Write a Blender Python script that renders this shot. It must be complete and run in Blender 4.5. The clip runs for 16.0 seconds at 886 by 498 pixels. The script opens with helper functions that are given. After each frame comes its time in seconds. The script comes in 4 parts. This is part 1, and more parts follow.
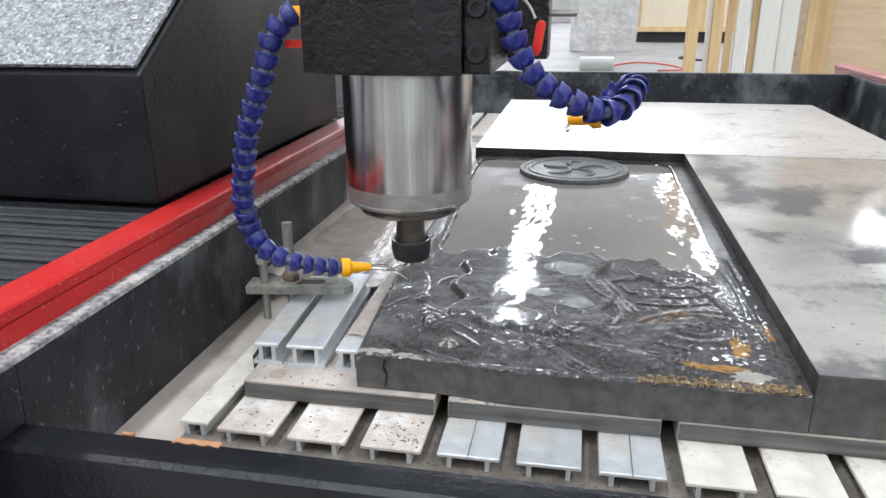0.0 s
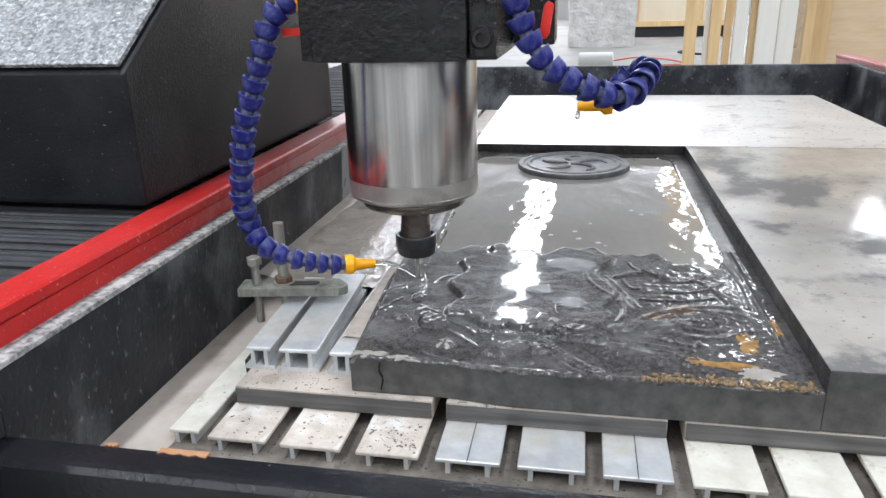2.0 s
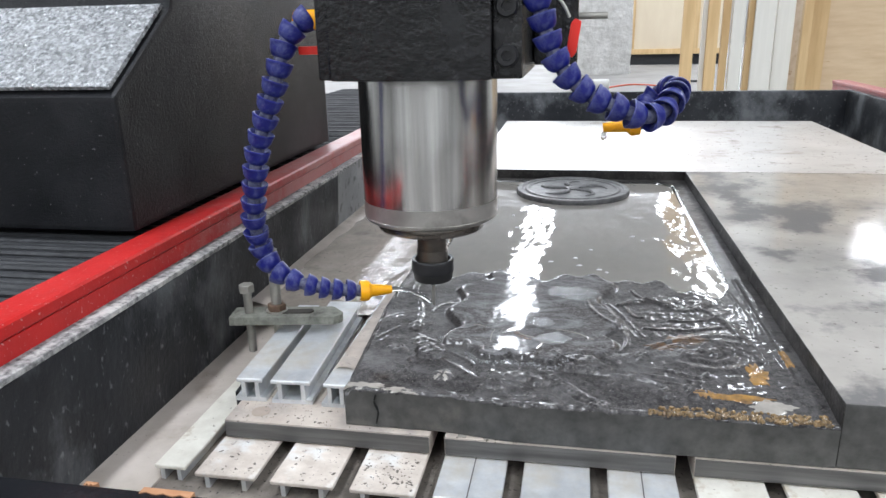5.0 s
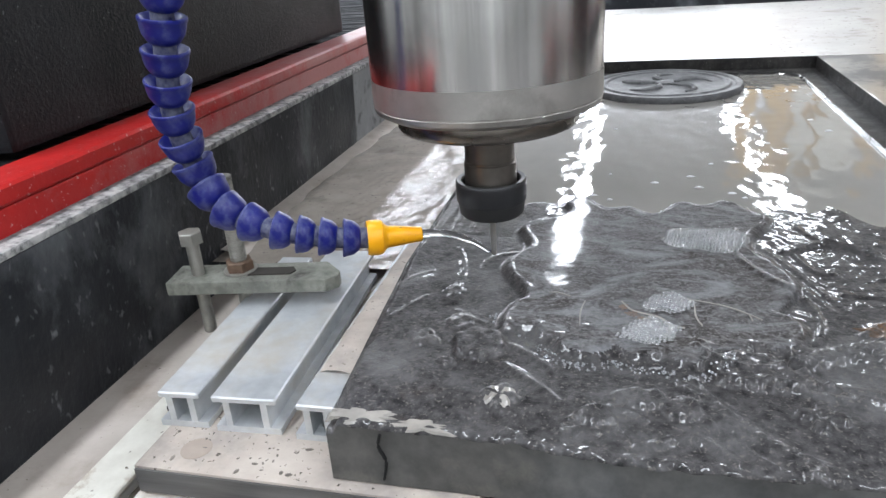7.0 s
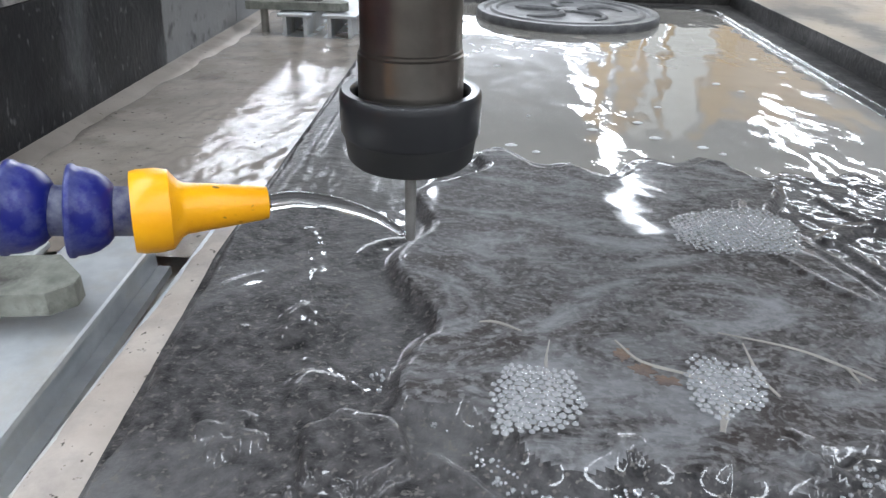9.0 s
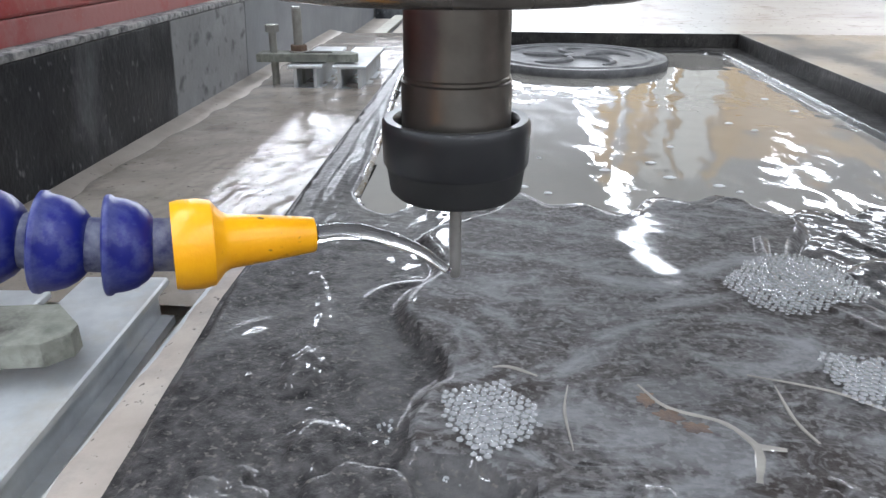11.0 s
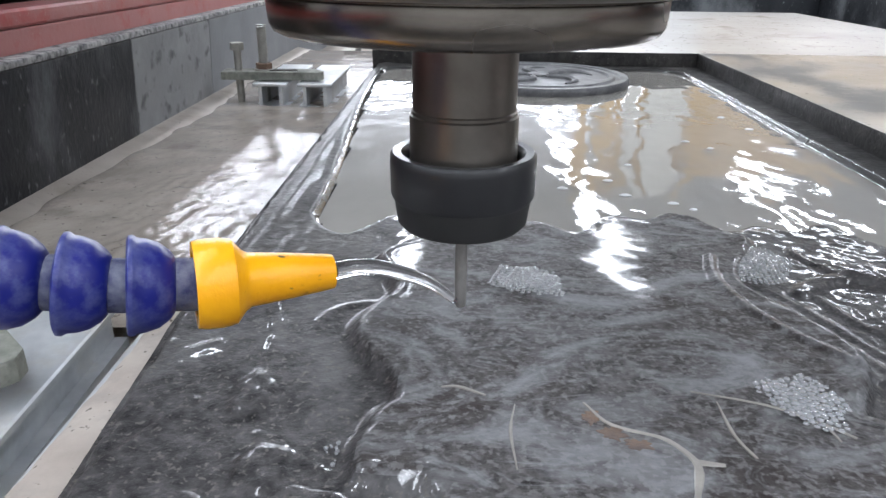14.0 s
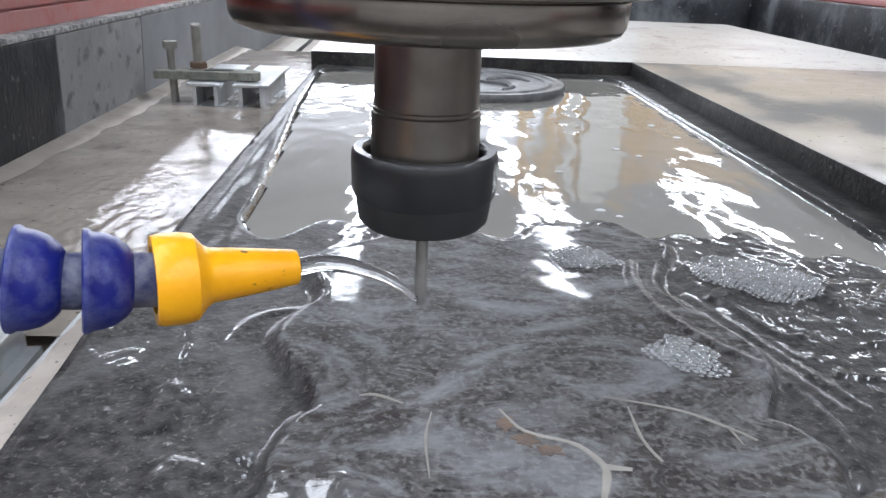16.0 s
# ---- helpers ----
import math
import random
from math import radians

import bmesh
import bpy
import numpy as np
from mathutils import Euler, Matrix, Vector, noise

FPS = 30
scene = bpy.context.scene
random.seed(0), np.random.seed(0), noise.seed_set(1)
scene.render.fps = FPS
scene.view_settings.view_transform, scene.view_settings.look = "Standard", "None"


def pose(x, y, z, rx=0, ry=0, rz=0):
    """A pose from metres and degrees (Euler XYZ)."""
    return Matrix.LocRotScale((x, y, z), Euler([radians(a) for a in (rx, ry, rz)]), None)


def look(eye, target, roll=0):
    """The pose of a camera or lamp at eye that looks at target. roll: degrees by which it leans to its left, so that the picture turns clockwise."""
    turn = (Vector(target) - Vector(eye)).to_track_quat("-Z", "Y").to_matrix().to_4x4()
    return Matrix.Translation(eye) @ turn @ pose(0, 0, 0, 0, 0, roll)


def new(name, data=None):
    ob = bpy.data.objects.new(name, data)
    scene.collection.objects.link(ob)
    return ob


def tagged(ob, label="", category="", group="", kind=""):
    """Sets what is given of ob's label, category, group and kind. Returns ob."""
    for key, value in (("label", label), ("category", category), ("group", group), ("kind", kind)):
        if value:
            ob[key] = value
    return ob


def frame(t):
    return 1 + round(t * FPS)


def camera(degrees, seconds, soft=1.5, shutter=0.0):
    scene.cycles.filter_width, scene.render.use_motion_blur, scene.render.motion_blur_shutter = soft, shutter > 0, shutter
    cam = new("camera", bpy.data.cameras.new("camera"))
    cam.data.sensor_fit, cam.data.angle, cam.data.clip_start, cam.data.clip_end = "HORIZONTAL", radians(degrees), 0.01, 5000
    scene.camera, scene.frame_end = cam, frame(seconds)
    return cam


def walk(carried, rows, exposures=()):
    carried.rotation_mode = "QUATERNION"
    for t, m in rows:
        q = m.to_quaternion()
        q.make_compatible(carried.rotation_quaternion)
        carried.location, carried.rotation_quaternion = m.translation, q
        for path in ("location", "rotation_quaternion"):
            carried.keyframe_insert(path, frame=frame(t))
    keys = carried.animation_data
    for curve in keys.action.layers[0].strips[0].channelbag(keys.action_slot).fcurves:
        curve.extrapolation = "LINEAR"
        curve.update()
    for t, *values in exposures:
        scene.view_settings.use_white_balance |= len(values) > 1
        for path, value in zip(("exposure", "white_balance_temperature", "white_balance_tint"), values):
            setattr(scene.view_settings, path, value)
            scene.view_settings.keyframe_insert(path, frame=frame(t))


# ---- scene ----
# The camera and its way
cam = camera(63.5, 16.0)
PATH = [
    (0, (0.022, -0.095, 1.199), (-0.336, 1.758, 0.536), -0.4),
    (0.5, (0.024, -0.089, 1.198), (-0.342, 1.756, 0.52), -1.2),
    (1, (0.026, -0.083, 1.197), (-0.33, 1.768, 0.53), -1.0),
    (1.5, (0.026, -0.077, 1.195), (-0.332, 1.781, 0.549), -1.2),
    (2, (0.025, -0.068, 1.188), (-0.339, 1.783, 0.523), -1.5),
    (2.5, (0.026, -0.057, 1.187), (-0.299, 1.796, 0.507), -0.5),
    (3, (0.02, -0.054, 1.189), (-0.334, 1.813, 0.564), -1.2),
    (5.5, (0.018, -0.032, 1.174), (-0.344, 1.842, 0.577), -1.5),
    (6, (0.009, 0.036, 1.143), (-0.429, 1.875, 0.489), -2.5),
    (6.5, (-0.024, 0.163, 1.11), (-0.537, 1.964, 0.406), -3.8),
    (7, (-0.049, 0.3, 1.071), (-0.537, 2.068, 0.274), -4.3),
    (7.5, (-0.069, 0.394, 1.041), (-0.54, 2.151, 0.21), -5.1),
    (8, (-0.099, 0.455, 1.027), (-0.391, 2.197, 0.088), -1.6),
    (8.5, (-0.106, 0.523, 0.984), (-0.229, 2.302, 0.087), 2.0),
    (8.7, (-0.109, 0.541, 0.98), (-0.187, 2.306, 0.05), 1.7),
    (11, (-0.108, 0.557, 0.969), (-0.227, 2.385, 0.166), 0.1),
    (11.5, (-0.107, 0.557, 0.97), (-0.234, 2.388, 0.176), 0.0),
    (12, (-0.107, 0.557, 0.971), (-0.232, 2.393, 0.189), 0.0),
    (12.5, (-0.107, 0.557, 0.97), (-0.223, 2.402, 0.206), 0.2),
    (13, (-0.105, 0.555, 0.972), (-0.2, 2.4, 0.207), 0.2),
    (13.5, (-0.101, 0.555, 0.972), (-0.176, 2.4, 0.202), 0.2),
    (14, (-0.098, 0.556, 0.972), (-0.143, 2.405, 0.209), 0.6),
    (14.5, (-0.096, 0.556, 0.972), (-0.11, 2.407, 0.213), 0.9),
    (15, (-0.092, 0.554, 0.974), (-0.053, 2.402, 0.211), 1.5),
    (15.5, (-0.088, 0.555, 0.974), (-0.009, 2.403, 0.213), 1.9),
    (16, (-0.087, 0.556, 0.975), (0.019, 2.406, 0.221), 2.5),
]
walk(cam, [(t, look(eye, target, roll)) for t, eye, target, roll in PATH],
     [(0, -0.06, 6510, 14), (6, -0.10, 6490, 14), (8.5, 0.04, 6350, 13), (11, 0.04, 6320, 14), (16, 0.02, 6320, 15)])

# World and large lights: a hall lit by rows of strip lights and far windows
world = bpy.data.worlds.new("hall_air")
scene.world = world
world.use_nodes = True
world.node_tree.nodes["Background"].inputs[0].default_value = (0.75, 0.8, 0.9, 1)
world.node_tree.nodes["Background"].inputs[1].default_value = 0.05
LAMP_WATTS = 400.0
WINDOW_GLOW = 7.0
LIGHT_ROWS = (-9.5, -5.3, -1.1, 3.0, 7.4, 11.6)
scene.view_settings.exposure = 0.0

# Materials


def mat(name, a, b=None, scale=20.0, rough=0.5, rough_b=None, metal=0.0, bump=0.0, bump_scale=80.0, coat=0.0, coat_rough=0.03,
        stain=None, stain_scale=4.0, stain_at=0.6, stain_soft=0.08, specks=None, speck_scale=250.0, speck_at=0.7, detail=6.0, stretch=(1, 1, 1),
        spec=0.5, trans=0.0, ior=1.45, coat_bump=0.0, coat_scale=40.0, vary=0.0, bump_dist=0.002, stain_rough=None, speck_soft=0.03, stain_coat=None):
    """A surface: two tones of grain, stains and specks with their own shape, relief, and a wet coat."""
    m = bpy.data.materials.new(name)
    m.use_nodes = True
    nt = m.node_tree
    nodes, links = nt.nodes, nt.links
    p = nodes["Principled BSDF"]
    b = b or tuple(min(1, v * 1.25) for v in a)
    tc = nodes.new("ShaderNodeTexCoord")
    mp = nodes.new("ShaderNodeMapping")
    mp.inputs["Scale"].default_value = stretch
    links.new(tc.outputs["Object"], mp.inputs[0])

    def noise_node(sc, det=detail, rough_=0.6):
        n = nodes.new("ShaderNodeTexNoise")
        n.inputs["Scale"].default_value, n.inputs["Detail"].default_value, n.inputs["Roughness"].default_value = sc, det, rough_
        links.new(mp.outputs[0], n.inputs["Vector"])
        return n

    def ramp(src, lo, hi):
        r = nodes.new("ShaderNodeMapRange")
        r.inputs[1].default_value, r.inputs[2].default_value = lo, hi
        links.new(src, r.inputs[0])
        return r.outputs[0]

    def mix(fac, c1, c2):
        x = nodes.new("ShaderNodeMix")
        x.data_type = "RGBA"
        for sock, c in ((x.inputs[6], c1), (x.inputs[7], c2)):
            if isinstance(c, tuple):
                sock.default_value = (*c, 1)
            else:
                links.new(c, sock)
        links.new(fac, x.inputs[0])
        return x.outputs[2]

    grain = noise_node(scale)
    col = mix(ramp(grain.outputs[0], 0.32, 0.68), a, b)
    if vary:
        info = nodes.new("ShaderNodeObjectInfo")
        hsv = nodes.new("ShaderNodeHueSaturation")
        links.new(col, hsv.inputs["Color"])
        mr = nodes.new("ShaderNodeMapRange")
        mr.inputs[3].default_value, mr.inputs[4].default_value = 1 - vary, 1 + vary
        links.new(info.outputs["Random"], mr.inputs[0])
        links.new(mr.outputs[0], hsv.inputs["Value"])
        col = hsv.outputs[0]
    rg = None
    if rough_b is not None:
        r2 = noise_node(scale * 0.35, 4)
        mr = nodes.new("ShaderNodeMapRange")
        mr.inputs[1].default_value, mr.inputs[2].default_value = 0.35, 0.65
        mr.inputs[3].default_value, mr.inputs[4].default_value = rough, rough_b
        links.new(r2.outputs[0], mr.inputs[0])
        rg = mr.outputs[0]
    if stain:
        s1 = noise_node(stain_scale, 8, 0.65)
        fac = ramp(s1.outputs[0], stain_at - stain_soft, stain_at + stain_soft)
        col = mix(fac, col, stain)
        if stain_rough is not None:
            x = nodes.new("ShaderNodeMix")
            links.new(fac, x.inputs[0])
            if rg:
                links.new(rg, x.inputs[2])
            else:
                x.inputs[2].default_value = rough
            x.inputs[3].default_value = stain_rough
            rg = x.outputs[0]
    if specks:
        s2 = noise_node(speck_scale, 2, 0.5)
        col = mix(ramp(s2.outputs[0], speck_at - speck_soft, speck_at + speck_soft), col, specks)
    links.new(col, p.inputs["Base Color"])
    p.inputs["Roughness"].default_value = rough
    if rg:
        links.new(rg, p.inputs["Roughness"])
    p.inputs["Metallic"].default_value = metal
    p.inputs["Specular IOR Level"].default_value = spec
    p.inputs["IOR"].default_value = ior
    p.inputs["Transmission Weight"].default_value = trans
    p.inputs["Coat Weight"].default_value = coat
    if stain_coat is not None:
        x = nodes.new("ShaderNodeMix")
        links.new(fac, x.inputs[0])
        x.inputs[2].default_value, x.inputs[3].default_value = coat, stain_coat
        links.new(x.outputs[0], p.inputs["Coat Weight"])
    p.inputs["Coat Roughness"].default_value = coat_rough
    if bump:
        bn = nodes.new("ShaderNodeBump")
        bn.inputs["Strength"].default_value, bn.inputs["Distance"].default_value = bump, bump_dist
        links.new(noise_node(bump_scale, 5).outputs[0], bn.inputs["Height"])
        links.new(bn.outputs[0], p.inputs["Normal"])
    if coat_bump:
        cn = nodes.new("ShaderNodeBump")
        cn.inputs["Strength"].default_value, cn.inputs["Distance"].default_value = coat_bump, 0.004
        links.new(noise_node(coat_scale, 3).outputs[0], cn.inputs["Height"])
        links.new(cn.outputs[0], p.inputs["Coat Normal"])
    return m


def glow(name, colour, strength):
    m = bpy.data.materials.new(name)
    m.use_nodes = True
    p = m.node_tree.nodes["Principled BSDF"]
    p.inputs["Base Color"].default_value = (*colour, 1)
    p.inputs["Emission Color"].default_value = (*colour, 1)
    p.inputs["Emission Strength"].default_value = strength
    return m


def milky(name):
    """Grainy dark stone under a thin sheet of water with drawn-out milky wisps."""
    m = mat(name, (0.012, 0.010, 0.0095), (0.105, 0.098, 0.096), 170, 0.45, 0.6, bump=0.6, bump_scale=330, bump_dist=0.001, spec=0.2, detail=5,
            stain=(0.026, 0.018, 0.015), stain_scale=20, stain_at=0.56, stain_soft=0.12, coat=0.5, coat_rough=0.07, coat_bump=0.035, coat_scale=15,
            specks=(0.125, 0.119, 0.117), speck_scale=360, speck_at=0.58, speck_soft=0.06)
    nt = m.node_tree
    p = nt.nodes["Principled BSDF"]
    col = p.inputs["Base Color"].links[0].from_socket
    tc = nt.nodes.new("ShaderNodeTexCoord")
    for scale, lo, hi, most, twist in ((13, 0.47, 0.68, 0.78, 2.6), (40, 0.52, 0.72, 0.60, 3.4)):
        mp = nt.nodes.new("ShaderNodeMapping")
        mp.inputs["Rotation"].default_value = (0, 0, 0.5)
        mp.inputs["Scale"].default_value = (0.75, 1.5, 1)
        nt.links.new(tc.outputs["Object"], mp.inputs[0])
        n = nt.nodes.new("ShaderNodeTexNoise")
        n.inputs["Scale"].default_value, n.inputs["Detail"].default_value, n.inputs["Roughness"].default_value, n.inputs["Distortion"].default_value = scale, 7, 0.62, twist
        nt.links.new(mp.outputs[0], n.inputs["Vector"])
        r = nt.nodes.new("ShaderNodeMapRange")
        r.inputs[1].default_value, r.inputs[2].default_value, r.inputs[4].default_value = lo, hi, most
        nt.links.new(n.outputs[0], r.inputs[0])
        x = nt.nodes.new("ShaderNodeMix")
        x.data_type = "RGBA"
        nt.links.new(r.outputs[0], x.inputs[0])
        nt.links.new(col, x.inputs[6])
        x.inputs[7].default_value = (0.25, 0.254, 0.262, 1)
        col = x.outputs[2]
    nt.links.new(col, p.inputs["Base Color"])
    return m


BLACK_PAINT = mat("black_textured_paint", (0.006, 0.0065, 0.008), (0.013, 0.0135, 0.0155), 9, 0.34, 0.5, bump=0.9, bump_scale=260, bump_dist=0.0012,
                  specks=(0.13, 0.13, 0.14), speck_scale=230, speck_at=0.735, spec=0.22, stain=(0.030, 0.031, 0.034), stain_scale=3.5, stain_at=0.62, stain_soft=0.12)
HEAD_PAINT = mat("black_gloss_enamel", (0.006, 0.006, 0.007), (0.014, 0.014, 0.015), 30, 0.14, 0.26, bump=1.0, bump_scale=95, bump_dist=0.004,
                 specks=(0.35, 0.35, 0.35), speck_scale=420, speck_at=0.82)
TUB_PAINT = mat("scuffed_black_tub_paint", (0.010, 0.011, 0.014), (0.024, 0.026, 0.03), 14, 0.35, 0.6, bump=0.5, bump_scale=120,
                stain=(0.115, 0.122, 0.13), stain_scale=5.5, stain_at=0.585, stain_soft=0.08, specks=(0.15, 0.155, 0.16), speck_scale=90, speck_at=0.70, speck_soft=0.06, spec=0.35, stretch=(1, 1.3, 0.8))
TUB_GREY = mat("slurry_greyed_tub_paint", (0.19, 0.192, 0.196), (0.31, 0.312, 0.316), 12, 0.4, 0.6, bump=0.4, bump_scale=120, stain=(0.24, 0.24, 0.24), stain_scale=9, stain_at=0.58, stain_soft=0.14, specks=(0.03, 0.03, 0.032), speck_scale=40, speck_at=0.68, speck_soft=0.1)
TUB_SLATE = mat("hazed_slate_tub_paint", (0.20, 0.207, 0.215), (0.28, 0.288, 0.298), 8, 0.45, 0.6, bump=0.3, stain=(0.20, 0.205, 0.21), stain_scale=6, stain_at=0.62)
RIM_PAINT = mat("glossy_black_rim_paint", (0.007, 0.0075, 0.009), (0.016, 0.017, 0.02), 9, 0.16, 0.3, bump=0.6, bump_scale=190, bump_dist=0.0012, specks=(0.25, 0.25, 0.26), speck_scale=240, speck_at=0.78)
LEDGE_DUST = mat("dried_slurry_on_ledge", (0.09, 0.09, 0.09), (0.46, 0.455, 0.45), 120, 0.7, 0.9, bump=0.8, bump_scale=300, stain=(0.55, 0.54, 0.52), stain_scale=30, stain_at=0.56)


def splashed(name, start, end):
    """Red paint with pale splash specks, turning duller and pinker along the rail."""
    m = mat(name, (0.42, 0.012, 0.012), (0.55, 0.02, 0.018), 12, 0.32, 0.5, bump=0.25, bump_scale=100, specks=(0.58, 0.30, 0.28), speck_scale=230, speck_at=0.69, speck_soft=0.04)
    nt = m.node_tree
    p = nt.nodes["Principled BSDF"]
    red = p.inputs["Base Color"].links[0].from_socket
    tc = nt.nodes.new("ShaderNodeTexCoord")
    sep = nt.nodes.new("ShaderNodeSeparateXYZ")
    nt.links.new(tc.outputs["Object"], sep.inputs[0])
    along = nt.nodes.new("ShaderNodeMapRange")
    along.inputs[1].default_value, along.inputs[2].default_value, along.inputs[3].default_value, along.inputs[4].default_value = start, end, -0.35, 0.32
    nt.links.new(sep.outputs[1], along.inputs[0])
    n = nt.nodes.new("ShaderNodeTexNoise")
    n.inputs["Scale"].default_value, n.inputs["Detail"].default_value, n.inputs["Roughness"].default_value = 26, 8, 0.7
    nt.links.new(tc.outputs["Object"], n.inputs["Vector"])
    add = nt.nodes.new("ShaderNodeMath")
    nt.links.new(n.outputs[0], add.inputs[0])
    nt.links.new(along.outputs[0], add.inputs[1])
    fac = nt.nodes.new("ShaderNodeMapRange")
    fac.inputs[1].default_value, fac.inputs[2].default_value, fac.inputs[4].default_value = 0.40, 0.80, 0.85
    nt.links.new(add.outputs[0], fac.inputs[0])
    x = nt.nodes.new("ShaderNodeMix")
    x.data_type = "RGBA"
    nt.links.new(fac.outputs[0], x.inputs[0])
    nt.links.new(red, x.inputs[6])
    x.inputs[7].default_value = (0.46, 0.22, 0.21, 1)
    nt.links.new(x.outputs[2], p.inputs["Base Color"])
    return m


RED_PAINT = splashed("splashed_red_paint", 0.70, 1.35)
RED_DULLER = splashed("duller_red_paint", 0.55, 1.25)
RUBBER = mat("ribbed_black_rubber", (0.012, 0.013, 0.015), (0.03, 0.032, 0.036), 40, 0.55, 0.7, bump=0.3)
# The barrel's upright reflection streaks are put into these two tones.
STEEL = mat("brushed_steel_reflection_streaks", (0.34, 0.335, 0.33), (0.80, 0.79, 0.77), 62, 0.15, 0.28, metal=1.0, stain=(0.42, 0.40, 0.37), stain_scale=10, stain_at=0.62, bump=0.06, bump_scale=200, stretch=(1, 1, 0.02))
STEEL_DULL = mat("slurry_filmed_steel", (0.42, 0.405, 0.38), (0.54, 0.52, 0.49), 25, 0.36, 0.5, metal=0.85, stain=(0.30, 0.28, 0.25), stain_scale=14, stain_at=0.58)
CAP_STEEL = mat("tarnished_cap_steel", (0.20, 0.178, 0.155), (0.30, 0.27, 0.24), 20, 0.2, 0.3, metal=0.9, stain=(0.18, 0.16, 0.14), stain_scale=12, stain_at=0.6)
SHAFT = mat("dark_spindle_steel", (0.17, 0.15, 0.13), (0.27, 0.245, 0.22), 30, 0.28, 0.42, metal=0.9, bump=0.05)
NUT = mat("blackened_collet_nut", (0.016, 0.016, 0.018), (0.03, 0.03, 0.032), 30, 0.3, 0.42, coat=0.15)
NUT_LOW = mat("worn_grey_collet_nut", (0.028, 0.028, 0.028), (0.045, 0.044, 0.043), 30, 0.42, 0.5)
BOLT = mat("galvanised_bolt", (0.33, 0.32, 0.29), (0.45, 0.44, 0.4), 60, 0.4, 0.6, metal=0.7, bump=0.2)
CAP_SCREW = mat("black_oxide_screw", (0.01, 0.01, 0.011), (0.02, 0.02, 0.022), 50, 0.3)
HOSE_BLUE = mat("blue_hose_plastic", (0.005, 0.008, 0.120), (0.008, 0.014, 0.185), 30, 0.3, 0.5, stain=(0.10, 0.115, 0.24), stain_scale=90, stain_at=0.60, stain_soft=0.12, bump=0.1, vary=0.12)
HOSE_NECK = mat("chalky_blue_hose_neck", (0.012, 0.016, 0.085), (0.17, 0.178, 0.23), 170, 0.6, 0.8, bump=0.4, bump_scale=300)
NOZZLE = mat("orange_nozzle_plastic", (0.86, 0.34, 0.003), (0.95, 0.45, 0.006), 40, 0.26, 0.4, stain=(0.42, 0.13, 0.006), stain_scale=60, stain_at=0.66, stain_soft=0.05, bump=0.15, bump_scale=200, specks=(0.16, 0.09, 0.03), speck_scale=230, speck_at=0.72)
LEVER_RED = mat("red_vinyl_lever", (0.62, 0.02, 0.012), (0.7, 0.03, 0.02), 20, 0.35)
ALU = mat("wet_aluminium", (0.50, 0.52, 0.54), (0.70, 0.72, 0.73), 40, 0.28, 0.5, metal=0.45, stain=(0.56, 0.52, 0.45), stain_scale=16, stain_at=0.6, stain_soft=0.14, bump=0.1, vary=0.08, stain_rough=0.6)
ALU_DIRTY = mat("silted_aluminium", (0.48, 0.42, 0.365), (0.68, 0.62, 0.555), 45, 0.5, 0.7, metal=0.1, stain=(0.68, 0.68, 0.66), stain_scale=26, stain_at=0.60, stain_soft=0.06, bump=0.35,
                specks=(0.06, 0.045, 0.035), speck_scale=150, speck_at=0.72, speck_soft=0.06, vary=0.06)
ALU_CREAM = mat("cream_filmed_aluminium", (0.58, 0.55, 0.48), (0.74, 0.72, 0.65), 30, 0.4, 0.6, metal=0.15, stain=(0.42, 0.34, 0.25), stain_scale=22, stain_at=0.66, stain_soft=0.05, bump=0.25, vary=0.06, specks=(0.12, 0.09, 0.06), speck_scale=130, speck_at=0.74)
SILT = mat("pale_wet_silt", (0.42, 0.37, 0.32), (0.54, 0.48, 0.43), 18, 0.32, 0.6, stain=(0.33, 0.27, 0.22), stain_scale=10, stain_at=0.62, bump=0.25, bump_scale=60,
           specks=(0.10, 0.08, 0.06), speck_scale=260, speck_at=0.74)
SLOT_GRIT = mat("dark_wet_grit", (0.09, 0.078, 0.066), (0.20, 0.175, 0.15), 40, 0.5, 0.7, bump=0.6, bump_scale=140, stain=(0.30, 0.265, 0.23), stain_scale=12, stain_at=0.62, stain_soft=0.1, specks=(0.02, 0.018, 0.015), speck_scale=200, speck_at=0.66)
PLATE = mat("silted_spacer_plate", (0.42, 0.36, 0.31), (0.55, 0.49, 0.43), 30, 0.45, 0.7, stain=(0.34, 0.30, 0.27), stain_scale=18, stain_at=0.58, bump=0.25,
            specks=(0.05, 0.04, 0.03), speck_scale=240, speck_at=0.70)
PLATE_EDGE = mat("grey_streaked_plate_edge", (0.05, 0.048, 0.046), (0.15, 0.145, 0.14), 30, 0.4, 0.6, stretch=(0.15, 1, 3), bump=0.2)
CLAMP = mat("silted_clamp_steel", (0.16, 0.165, 0.14), (0.33, 0.335, 0.29), 70, 0.55, 0.75, metal=0.2, stain=(0.09, 0.085, 0.075), stain_scale=34, stain_at=0.58, bump=0.5, bump_scale=160)
STONE = mat("wet_black_stone", (0.011, 0.0105, 0.011), (0.085, 0.080, 0.080), 150, 0.4, 0.6, stain=(0.15, 0.147, 0.147), stain_scale=15, stain_at=0.62, stain_soft=0.12, bump=0.8, bump_scale=330, bump_dist=0.0012,
            coat=0.55, coat_rough=0.06, coat_bump=0.07, coat_scale=45, specks=(0.13, 0.12, 0.11), speck_scale=420, speck_at=0.64, speck_soft=0.05, spec=0.2, detail=9)
